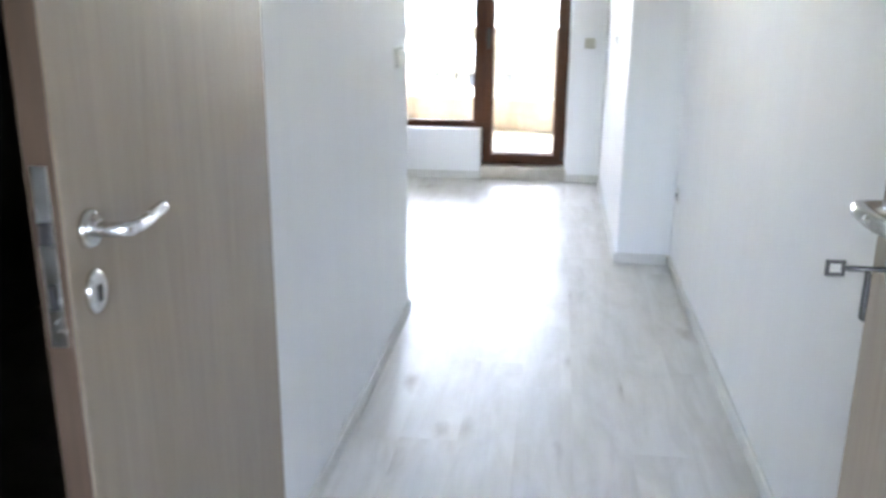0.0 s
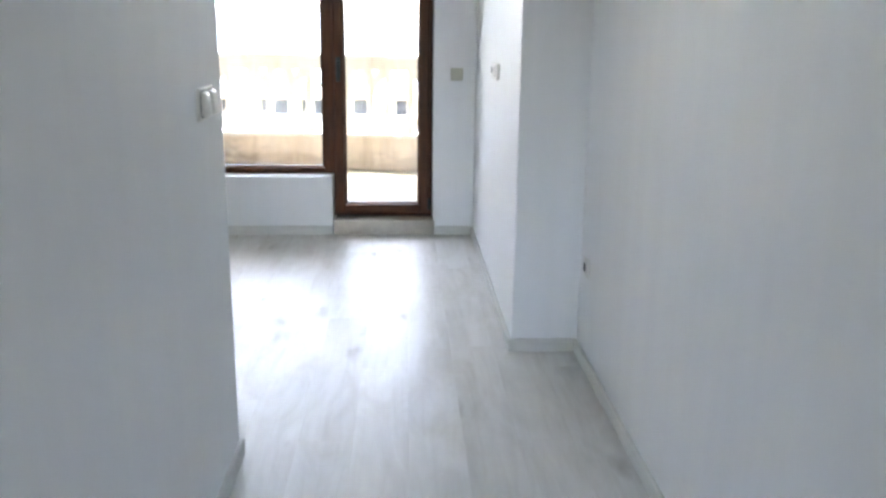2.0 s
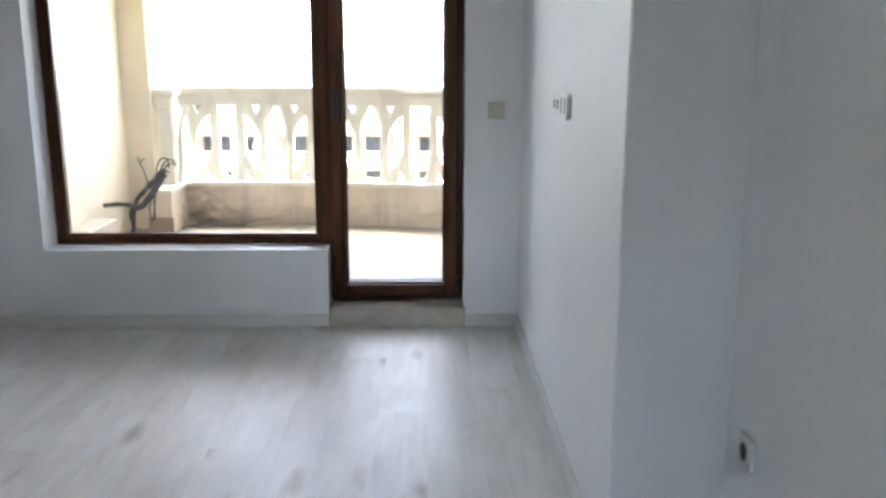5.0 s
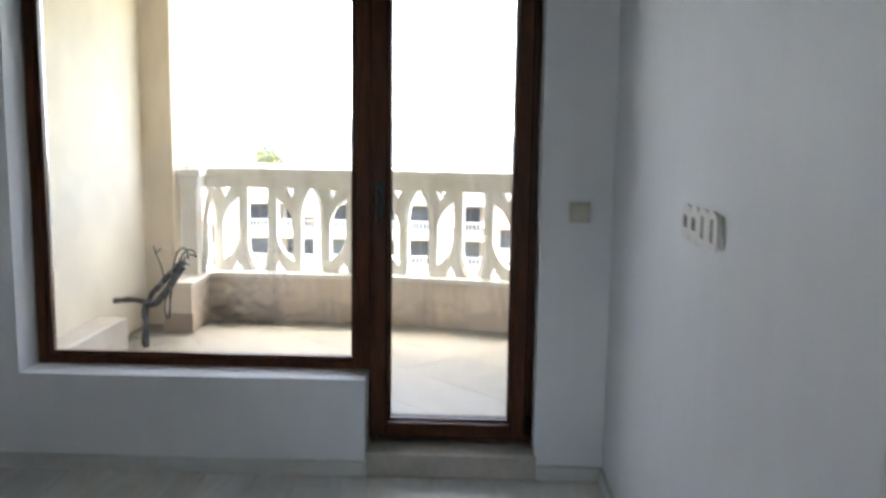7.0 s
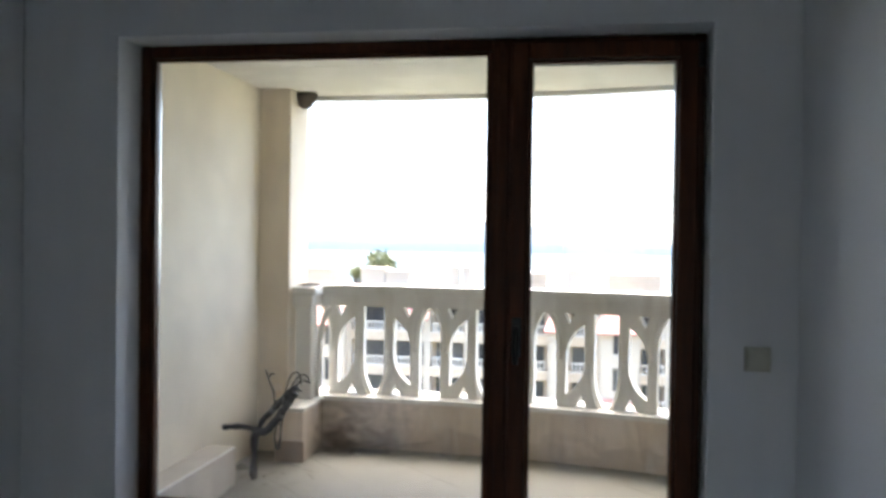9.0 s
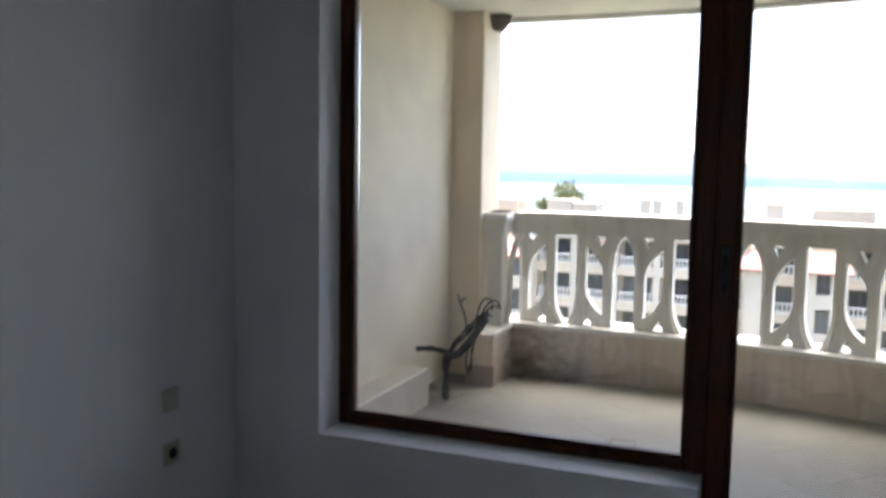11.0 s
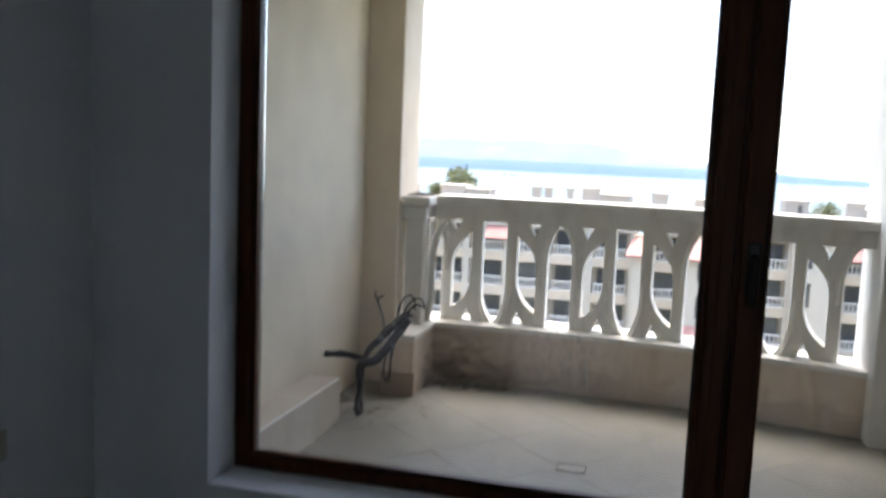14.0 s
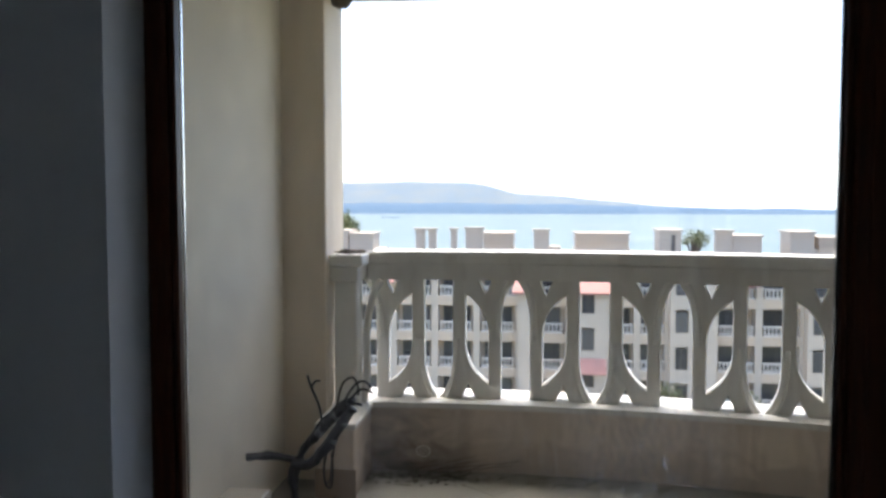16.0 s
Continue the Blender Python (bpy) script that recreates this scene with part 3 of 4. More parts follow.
d2.rotation_euler = (0, 0, radians(3.0))
cas = thing("door_casing", "oak veneer casing round the side-room doorway", "door casing", kind="structure")
for a in ((LD0, LD1, LDH, LDH + 0.055),):
    part("casing_board", boxes((XL, XL + 0.011, a[0], a[1], a[2], a[3]), bevel=0.003), OAK, cas)
for a in ((LD1 - 0.001, LD1 + 0.02, 0.0, LDH), (LD0, LD0 + 0.02, 0.0, LDH)):
    part("jamb", boxes((XL - 0.1, XL - 0.06, a[0], a[1], a[2], a[3])), OAK_EDGE, cas)

# entrance door, open against the corridor wall
EL = 0.87
d3 = thing("door_3", "open beige oak veneer entrance door with a key in its lock", "door", (0.49, YE + 0.01, 0), kind="structure")
part("door_leaf", boxes((-0.05, 0.0, 0.0, EL, 0.008, 2.04), bevel=0.002), OAK, d3)
lever_set(d3, -0.05, EL - 0.075, 1.192, -1, -1, 0.068)
key = bmesh.new()
kz, ky = 1.192 - 0.068, EL - 0.075
tube(key, [(-0.055, ky, kz), (-0.109, ky, kz)], 0.0032, 8)
for a in ((-0.1125, -0.1085, -0.009, 0.009), (-0.1295, -0.1255, -0.009, 0.009), (-0.1255, -0.1125, -0.009, -0.0055), (-0.1255, -0.1125, 0.0055, 0.009)):
    box(key, a[0], a[1], ky - 0.0015, ky + 0.0015, kz + a[2], kz + a[3])
part("key", key, STEEL, d3, "dark steel key in the lock")
ring = bmesh.new()
box(ring, -0.085, -0.081, ky - 0.006, ky + 0.006, kz - 0.06, kz - 0.003, 0.001)
part("key_tag", ring, STEEL, d3)
d3.rotation_euler = (0, 0, radians(1.5))
ef = thing("door_frame", "brown frame of the entrance door", "door frame", kind="structure")
for a in ((-0.57, -0.535, 0.0, 2.06), (0.497, 0.53, 0.0, 2.06)):
    part("jamb", boxes((a[0], a[1], YE - 0.203, YE + 0.004, a[2], a[3]), bevel=0.003), OAK_EDGE, ef)
part("head", boxes((-0.535, 0.497, YE - 0.203, YE + 0.004, 2.045, 2.075), bevel=0.003), OAK_EDGE, ef)

# ---------------------------------------------------------------- balcony
XB, XC, XRC = -2.42, -2.207, 0.325          # side wall, column face, right column


def curb_y(x):
    """The inner face of the curb, a shallow bow."""
    return 9.38 - 0.075 * (x + 1.6) ** 2


def bowed(bm, x0, x1, a, b, z0, z1, n=14, bevel=0.0):
    """A bar that follows the bow, from a to b metres outside the curb's inner face."""
    rows = []
    for i in range(n + 1):
        x = x0 + (x1 - x0) * i / n
        y = curb_y(x)
        rows.append([bm.verts.new((x, y + o, z)) for o, z in ((a, z0), (b, z0), (b, z1), (a, z1))])
    fs = []
    for p, q in zip(rows, rows[1:]):
        for k in range(4):
            fs.append(bm.faces.new((p[k], p[(k + 1) % 4], q[(k + 1) % 4], q[k])))
    fs += [bm.faces.new(rows[0][::-1]), bm.faces.new(rows[-1])]
    if bevel:
        long_edges = [e for f in fs for e in f.edges if abs(e.verts[0].co.x - e.verts[1].co.x) > 1e-4]
        bmesh.ops.bevel(bm, geom=list(set(long_edges)), offset=bevel, segments=2, affect="EDGES", profile=0.5)
    return bm


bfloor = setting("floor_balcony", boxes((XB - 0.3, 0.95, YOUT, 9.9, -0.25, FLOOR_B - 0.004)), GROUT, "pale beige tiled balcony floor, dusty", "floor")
setting("wall_balcony_left", boxes((XB - 0.25, XB, YOUT, 9.18, -0.25, 2.6)), STUCCO, "pale yellow stucco side wall of the balcony", "wall")
col = setting("column_left", boxes((XB - 0.25, XC, 9.18, 9.56, -0.25, 2.6), bevel=0.006), STUCCO_C, "tan stucco column at the balcony's corner", "column")
setting("column_right", boxes((XRC, 0.95, 8.98, 9.44, -0.25, 2.6), bevel=0.006), SOFFIT, "pale stucco column at the balcony's end", "column")
setting("wall_balcony_right", boxes((0.82, 0.95, YOUT, 8.98, -0.25, 2.6)), STUCCO, "pale yellow stucco side wall of the balcony", "wall")
setting("wall_outside", boxes((XB - 0.25, WX0 - 0.001, YOUT, YOUT + 0.012, -0.2, 2.6), (DX1 + 0.001, 0.82, YOUT, YOUT + 0.012, -0.2, 2.6)), STUCCO, "pale yellow stucco outer face of the window wall", "wall")
sof = bmesh.new()
box(sof, XB - 0.25, 0.95, YOUT, 9.0, 2.4605, 2.7)
bowed(sof, XB - 0.25, 0.95, -0.9, 0.22, 2.4590, 2.7, 18)
setting("ceiling_balcony", sof, SOFFIT, "off-white painted balcony soffit", "ceiling")
setting("soffit_edge", bowed(bmesh.new(), XC, XRC, 0.13, 0.222, 2.432, 2.4590, 18), SOFFIT, "drip edge along the balcony soffit", "trim")
plin = setting("plinth", boxes((XB, -2.242, YOUT + 0.012, 8.41, FLOOR_B - 0.01, 0.25), bevel=0.006), PLINTH, "grey-beige stone plinth along the stucco wall", "plinth")

# added white strip paints the highlight along the plinth's top edge
part("edge_highlight", boxes((-2.252, -2.24, 7.4, 8.38, 0.2475, 0.2535), bevel=0.002), WHITE_PL, plin, "thin white strip that paints the highlight on the edge")
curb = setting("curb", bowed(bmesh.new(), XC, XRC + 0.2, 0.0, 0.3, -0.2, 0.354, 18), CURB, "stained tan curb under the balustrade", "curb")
part("curb_coping", bowed(bmesh.new(), XC, XRC + 0.1, -0.02, 0.315, 0.354, 0.382, 18, 0.006), CAST, curb, "white concrete coping")
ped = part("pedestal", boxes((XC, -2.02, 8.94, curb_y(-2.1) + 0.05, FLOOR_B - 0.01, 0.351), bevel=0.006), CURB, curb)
part("pedestal_cap", boxes((XC, -2.01, 8.93, curb_y(-2.1) + 0.02, 0.351, 0.378), bevel=0.005), CAST, curb, "white concrete coping")

part("skirting_tile", boxes((XC + 0.001, -2.012, 8.932, 8.94, FLOOR_B, 0.165), bevel=0.002), CURB_D, curb, "stained brown skirting tile")

# balustrade: pierced cast panels between curb and handrail
bal = thing("balustrade", "white cast concrete balustrade with interlaced pointed arches", "balustrade")
BZ0, BZ1 = 0.38, 1.0
PW = 0.25


def bez(p0, p1, p2, n=7):
    return [tuple((1 - t) ** 2 * a + 2 * t * (1 - t) * b + t * t * c for a, b, c in zip(p0, p1, p2)) for t in (i / n for i in range(n + 1))]


def panel_mesh(mirror):
    """One pierced panel, the same when turned upside down: two bars, a leaf-shaped hole, a notch above and below."""
    w, h, fl, bar = PW, BZ1 - BZ0, 0.072, 0.065

    def turned(pts):
        return [(w - u, h - v) for u, v in pts]

    left = bez((0, 0.62 * h), (0.002, 0.86 * h), (-fl, h), 8)
    notch = [(0.05, h), *bez((0.05, h), (0.06, 0.94 * h), (0.084, 0.87 * h), 5)[1:], *bez((0.084, 0.87 * h), (0.1, 0.96 * h), (0.126, h), 5)[1:]]
    half = [(0, 0.0)] + left + notch
    outer = half + turned(half)
    hole_half = [(bar, 0.2 * h)] + bez((bar, 0.56 * h), (bar + 0.012, 0.76 * h), (w - bar, 0.87 * h), 9)
    hole = hole_half + turned(hole_half)
    bm = bmesh.new()
    for loop in (outer, hole):
        vs = [bm.verts.new(((w - u if mirror else u) - w / 2, -0.04, v)) for u, v in loop]
        for a, b in zip(vs, vs[1:] + vs[:1]):
            bm.edges.new((a, b))
    bmesh.ops.triangle_fill(bm, use_beauty=True, use_dissolve=True, edges=bm.edges[:])
    bmesh.ops.recalc_face_normals(bm, faces=bm.faces)
    front = bm.faces[:]
    res = bmesh.ops.extrude_face_region(bm, geom=front)
    for g in res["geom"]:
        if isinstance(g, bmesh.types.BMVert):
            g.co.y += 0.085
    bmesh.ops.recalc_face_normals(bm, faces=bm.faces)
    rim = [e for e in bm.edges if len(e.link_faces) == 2 and e.calc_face_angle(0) > 1.2 and abs(e.verts[0].co.y - e.verts[1].co.y) < 1e-5]
    bmesh.ops.bevel(bm, geom=rim, offset=0.007, segments=2, affect="EDGES", profile=0.5)
    # raised rib along the arch, on the room's side
    for pts in (bez((0.028, 0.5 * h), (0.03, 0.84 * h), (-0.03, 0.995 * h), 8), bez((w - 0.028, 0.5 * h), (w - 0.03, 0.16 * h), (w + 0.03, 0.005 * h), 8)):
        tube(bm, [((w - u if mirror else u) - w / 2, -0.043, v) for u, v in pts], 0.013, 6)
    return mesh_of("baluster_panel", bm, CAST)


PANELS = [panel_mesh(False), panel_mesh(True)]
PX0, PSTEP = -1.892, 0.397
for i in range(6):
    x = PX0 + PSTEP * i
    ob = shared("baluster_panel", PANELS[i % 2], bal, (x, curb_y(x) + 0.14, BZ0))
    ob.rotation_euler = (0, 0, math.atan(-0.15 * (x + 1.6)))
rail = bowed(bmesh.new(), -2.05, XRC + 0.06, 0.05, 0.23, 0.998, 1.078, 16, 0.006)
rail = part("handrail", rail, CAST, bal)
part("rail_groove", bowed(bmesh.new(), -2.045, XRC + 0.06, 0.062, 0.22, 1.077, 1.087, 16), CAST, rail)
part("rail_moulding", bowed(bmesh.new(), -2.04, XRC + 0.06, 0.018, 0.262, 1.086, 1.142, 16, 0.014), CAST, rail)
post = bmesh.new()
box(post, -2.18, -2.065, 9.235, 9.36, 0.376, 1.002, 0.008)
post = part("half_post", post, CAST, bal)
part("scroll", tube(bmesh.new(), curve_pts([(-2.055, 9.34, 0.39), (-2.04, 9.34, 0.55), (-2.04, 9.34, 0.75), (-2.01, 9.35, 0.93), (-1.97, 9.37, 0.995)], 5), 0.02, 8), CAST, post)
cap = boxes((XC, -2.035, 9.22, 9.53, 1.078, 1.137), bevel=0.012, seg=2)
box(cap, XC, -2.06, 9.245, 9.51, 0.998, 1.08, 0.008)
part("post_cap", cap, CAST, bal)

# droppings and mud under the nest, and dirt along the curb
random.seed(5)


def litter(name, label, category, centre, spread, n, size, material, twigs=0):
    bm = bmesh.new()
    for _ in range(n):
        x, y = (random.gauss(0, s) for s in spread)
        r = size * random.uniform(0.3, 1.0)
        m = Matrix.Translation((x, y, r * 0.25)) @ Matrix.Diagonal((r, r * random.uniform(0.6, 1.2), r * 0.5, 1))
        bmesh.ops.create_icosphere(bm, subdivisions=1, radius=1.0, matrix=m)
    for _ in range(twigs):
        x, y = (random.gauss(0, s) for s in spread)
        a, l = random.uniform(0, 6.3), random.uniform(0.03, 0.09)
        tube(bm, [(x, y, 0.003), (x + l * math.cos(a), y + l * math.sin(a), 0.004 + random.uniform(0, 0.012))], 0.0016, 4)
    for v in bm.verts:
        v.co.z = max(v.co.z, 0.0002)
    ob = tagged(part(name, bm, material), label, category, kind="stuff")
    ob.location = centre
    return ob


litter("dry_droppings", "heap of dark dry droppings and straw on the post cap", "debris", (-2.12, 9.36, 1.137), (0.028, 0.05), 60, 0.02, DIRT, 22)
litter("floor_dirt", "dark dirt and twigs in the balcony's corner", "debris", (-1.78, 9.26, FLOOR_B), (0.16, 0.05), 120, 0.011, DIRT, 60)
litter("floor_dirt", "scattered dirt on the tiles below the pipes", "debris", (-2.1, 8.72, FLOOR_B), (0.12, 0.14), 60, 0.007, DIRT, 20)
litter("floor_dirt", "thin line of dirt along the curb", "debris", (-1.0, 9.27, FLOOR_B), (0.5, 0.05), 90, 0.006, DIRT, 30)

# straw fallen from the nest, fanned out against the curb
straw = bmesh.new()
for _ in range(12):
    x0 = -1.98 + random.random() ** 1.6 * 0.45
    run = random.uniform(0.08, 0.5)
    x1 = x0 + run
    y0, y1 = curb_y(x0) - random.uniform(0.03, 0.16), curb_y(x1) - 0.004
    z1 = FLOOR_B + random.uniform(0.02, 0.04 + 0.16 * run)
    tube(straw, [(x0, y0, FLOOR_B + 0.003), ((x0 + x1) / 2, (y0 + y1) / 2, (FLOOR_B + z1) / 2 + random.uniform(0.0, 0.02)), (x1, y1, z1)], random.uniform(0.0007, 0.0015), 4)
tagged(part("dry_straw", straw, DIRT), "dark dry straw leaning on the stained curb", "debris", kind="stuff")

# mud nest in the corner of soffit and column
nest = bmesh.new()
lathe(nest, [(0.02, -0.105), (0.045, -0.09), (0.066, -0.058), (0.078, -0.03), (0.085, -0.012), (0.078, -0.004)], (0, 0, 0), "Z", 18)
for v in nest.verts:
    v.co += Vector((noise.noise(v.co * 30), noise.noise(v.co * 30 + Vector((7, 0, 0))), noise.noise(v.co * 30 + Vector((0, 9, 0))))) * 0.012
    v.co.z = min(v.co.z, -0.003)
nest = tagged(part("bird_nest", nest, MUD), "dark mud bird nest under the balcony soffit", "nest")
nest.location = (-2.165, 9.36, 2.4560)

# air-conditioning pipes and cables that stick out of the stucco wall
pipes = thing("pipe_bundle", "bundle of dark insulated pipes and cables from the wall", "pipes", (0.02, 0, -0.011))
part("wall_pipe", tube(bmesh.new(), curve_pts([(XB - 0.03, 8.63, 0.318), (-2.36, 8.63, 0.326), (-2.29, 8.62, 0.326), (-2.19, 8.6, 0.32)], 5), 0.0165, 10), FOAM, pipes)
for pts, r, m, lab in (
        (((-2.21, 8.6, 0.325), (-2.17, 8.6, 0.385), (-2.1, 8.6, 0.455), (-2.03, 8.6, 0.525), (-1.985, 8.6, 0.562)), 0.0155, FOAM, ""),
        (((-2.215, 8.63, 0.32), (-2.165, 8.64, 0.4), (-2.09, 8.64, 0.48), (-2.02, 8.63, 0.55), (-1.97, 8.62, 0.585)), 0.013, FOAM_L, "pipe wrapped in grey plastic"),
        (((-2.22, 8.57, 0.312), (-2.15, 8.56, 0.318), (-2.09, 8.56, 0.37), (-2.035, 8.57, 0.45), (-1.99, 8.58, 0.525), (-1.965, 8.585, 0.555)), 0.0215, FOAM, ""),
        (((-2.205, 8.545, 0.318), (-2.14, 8.535, 0.338), (-2.07, 8.545, 0.42), (-2.01, 8.56, 0.505), (-1.985, 8.57, 0.535)), 0.012, FOAM_L, "pipe wrapped in grey plastic"),
        (((-2.2, 8.66, 0.34), (-2.15, 8.665, 0.43), (-2.08, 8.66, 0.51), (-2.0, 8.64, 0.58)), 0.008, FOAM, "")):
    part("insulated_pipe", tube(bmesh.new(), curve_pts(pts, 6), r, 12), m, pipes, lab)
for a, b, r in (((-2.125, 8.6, 0.428), (-2.105, 8.6, 0.45), 0.018), ((-2.05, 8.6, 0.505), (-2.04, 8.6, 0.515), 0.018), ((-2.06, 8.565, 0.413), (-2.05, 8.568, 0.43), 0.0245), ((-2.015, 8.575, 0.483), (-2.005, 8.578, 0.5), 0.0245)):
    part("tape", tube(bmesh.new(), [a, b], r, 12), TAPE, pipes, "grey wrapping tape")
part("drain_hose", tube(bmesh.new(), curve_pts([(-2.215, 8.6, 0.325), (-2.232, 8.58, 0.26), (-2.208, 8.555, 0.18), (-2.218, 8.53, 0.1), (-2.195, 8.51, 0.042)], 6), 0.0155, 10), FOAM, pipes)
part("drain_hose", tube(bmesh.new(), curve_pts([(-2.205, 8.6, 0.3), (-2.212, 8.575, 0.2), (-2.2, 8.55, 0.1), (-2.188, 8.525, 0.05)], 5), 0.011, 8), CABLE, pipes)
for pts in (((-2.02, 8.6, 0.54), (-1.99, 8.61, 0.61), (-1.95, 8.62, 0.655), (-1.915, 8.63, 0.65), (-1.9, 8.63, 0.62)),
            ((-2.03, 8.6, 0.53), (-1.97, 8.6, 0.6), (-1.93, 8.6, 0.63), (-1.885, 8.6, 0.615)),
            ((-2.05, 8.62, 0.52), (-2.03, 8.65, 0.63), (-1.99, 8.66, 0.665), (-1.965, 8.66, 0.64), (-1.96, 8.66, 0.59)),
            ((-2.1, 8.6, 0.46), (-2.12, 8.62, 0.55), (-2.15, 8.62, 0.62), (-2.17, 8.62, 0.68)),
            ((-2.04, 8.6, 0.46), (-2.055, 8.58, 0.34), (-2.06, 8.57, 0.26), (-2.075, 8.57, 0.235)),
            ((-2.06, 8.57, 0.42), (-2.085, 8.56, 0.32), (-2.08, 8.555, 0.245), (-2.062, 8.555, 0.222), (-2.05, 8.555, 0.26), (-2.052, 8.56, 0.37)),
            ((-2.15, 8.62, 0.63), (-2.135, 8.62, 0.655), (-2.115, 8.62, 0.655)),
            ((-2.02, 8.6, 0.55), (-1.96, 8.59, 0.57), (-1.93, 8.59, 0.565))):
    part("cable", tube(bmesh.new(), curve_pts(pts, 6), 0.0055, 6), CABLE, pipes)
for ob in pipes.children:
    if ob.name.startswith(("insulated_pipe", "drain_hose", "wall_pipe")):
        for v in ob.data.vertices:
            v.co += noise.noise_vector(v.co * 34) * 0.008
drain = thing("floor_drain", "thin dark rectangular drain outline in the tiles", "drain", (-1.05, 8.155, FLOOR_B))
bm = bmesh.new()
for a in ((-0.065, 0.065, -0.05, -0.044), (-0.065, 0.065, 0.044, 0.05), (-0.065, -0.059, -0.044, 0.044), (0.059, 0.065, -0.044, 0.044)):
    box(bm, a[0], a[1], a[2], a[3], 0.0, 0.003)
part("rim", bm, DIRT, drain)
part("grate", boxes((-0.059, 0.059, -0.044, 0.044, 0.0, 0.0015)), TILE, drain)

# ---------------------------------------------------------------- outside: ground, sea, far shore
gm = bmesh.new()
box(gm, -600, 600, 14, 100, -18.0, -16.5)
setting("ground", gm, GROUND, "dry gardens and paths below the balcony", "ground")
setting("water", boxes((-2400, 2400, 100, 1300, -24.0, -22.0)), SEA, "pale turquoise sea under haze", "sea")


def ridge(name, material, label, y, depth, x0, x1, base, profile, n=160, seed=0.0):
    bm = bmesh.new()
    rows = []
    for i in range(n + 1):
        x = x0 + (x1 - x0) * i / n
        top = profile(x) + noise.noise(Vector((x * 0.012, seed, 0))) * 1.8 + noise.noise(Vector((x * 0.05, seed, 3))) * 0.6
        rows.append([bm.verts.new((x, y + d * depth, base + (max(top, base + 0.2) - base) * f)) for d, f in ((0, 0), (0.2, 0.35), (0.45, 0.7), (0.75, 0.93), (1, 1.0), (1.4, 0.0))])
    for p, q in zip(rows, rows[1:]):
        for k in range(5):
            bm.faces.new((p[k], q[k], q[k + 1], p[k + 1])).smooth = True
    return setting(name, bm, material, label, "hills")


def far_profile(x):
    pts = [(-1500, 20), (-640, 32), (-361, 36.6), (-241, 38.2), (-140, 35), (-105, 29), (-49, 14.3), (55, 5.6), (159, -2.9), (260, -13.4), (361, -19.6), (460, -24.7), (560, -30), (1500, -34)]
    for (a, za), (b, zb) in zip(pts, pts[1:]):
        if a <= x <= b:
            return za + (zb - za) * (x - a) / (b - a)
    return -34.0


ridge("backdrop_hills", HILL_F, "hills across the water, pale blue haze painted in as glow", 1600, 220, -1500, 1500, -40.0, far_profile, 260)
ridge("backdrop_shore", HILL_N, "wooded shore across the water, darker blue haze painted in as glow", 1290, 50, -1300, 1300, -23.5, lambda x: -6.0 - 9.0 / (1 + math.exp(-(x - 170) / 90)), 260, seed=5.0)
for k, (ix, iy, il) in enumerate(((-171.0, 1010.0, 22.0), (-184.0, 1012.0, 7.0))):
    isle = bmesh.new()
    for i in range(7):
        u = (i / 6 - 0.5) * 2
        bmesh.ops.create_icosphere(isle, subdivisions=1, radius=1.0, matrix=Matrix.Translation((u * il * 0.42, 0, -0.6)) @ Matrix.Diagonal((il * 0.12, il * 0.1, 2.4 * (1.1 - abs(u)) + 0.4 * (i % 3), 1)))
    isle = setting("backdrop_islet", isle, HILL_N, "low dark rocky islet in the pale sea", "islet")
    isle.location = (ix, iy, -22.0)
# glowing sheet that covers the dark sky below the horizon
setting("backdrop_haze", boxes((-3200, 3200, 2600, 2610, -160, 120)), HAZE_M, "glowing white sheet that paints haze over the far shore", "sky")

# ---------------------------------------------------------------- apartment buildings
FH = 2.95
BASE = -16.5


def window_mesh(w, h):
    bm = bmesh.new()
    frame_bars(bm, -w / 2, w / 2, 0, h, 0.09, -0.05, 0.06, bevel=0.0)
    box(bm, -0.05, 0.05, -0.05, 0.05, 0.09, h - 0.09)
    return mesh_of("window", bm, DARKFRAME)


def pane_mesh(w, h):
    return mesh_of("pane", boxes((-w / 2 + 0.05, w / 2 - 0.05, -0.015, 0.03, 0.05, h - 0.05)), DARKGLASS)


def railing_mesh(w):
    bm = boxes((-w / 2, w / 2, -0.12, 0.12, 0.72, 0.84), (-w / 2, w / 2, -0.1, 0.1, 0.0, 0.1))
    n = max(3, round(w / 0.3))
    for i in range(n):
        x = -w / 2 + w * (i + 0.5) / n
        tube(bm, [(x, 0, 0.09), (x, 0, 0.28), (x, 0, 0.45), (x, 0, 0.6), (x, 0, 0.73)], [0.07, 0.1, 0.05, 0.09, 0.06], 6, False)
    return mesh_of("balcony_railing", bm, BALC_W)


WIN = {w: (window_mesh(w, 1.95), pane_mesh(w, 1.95)) for w in (2.3, 1.6, 1.0)}
RAILS = {w: railing_mesh(w) for w in (2.7, 1.9)}
TOP_RAIL = -5.72   # top of the upper storey's railing


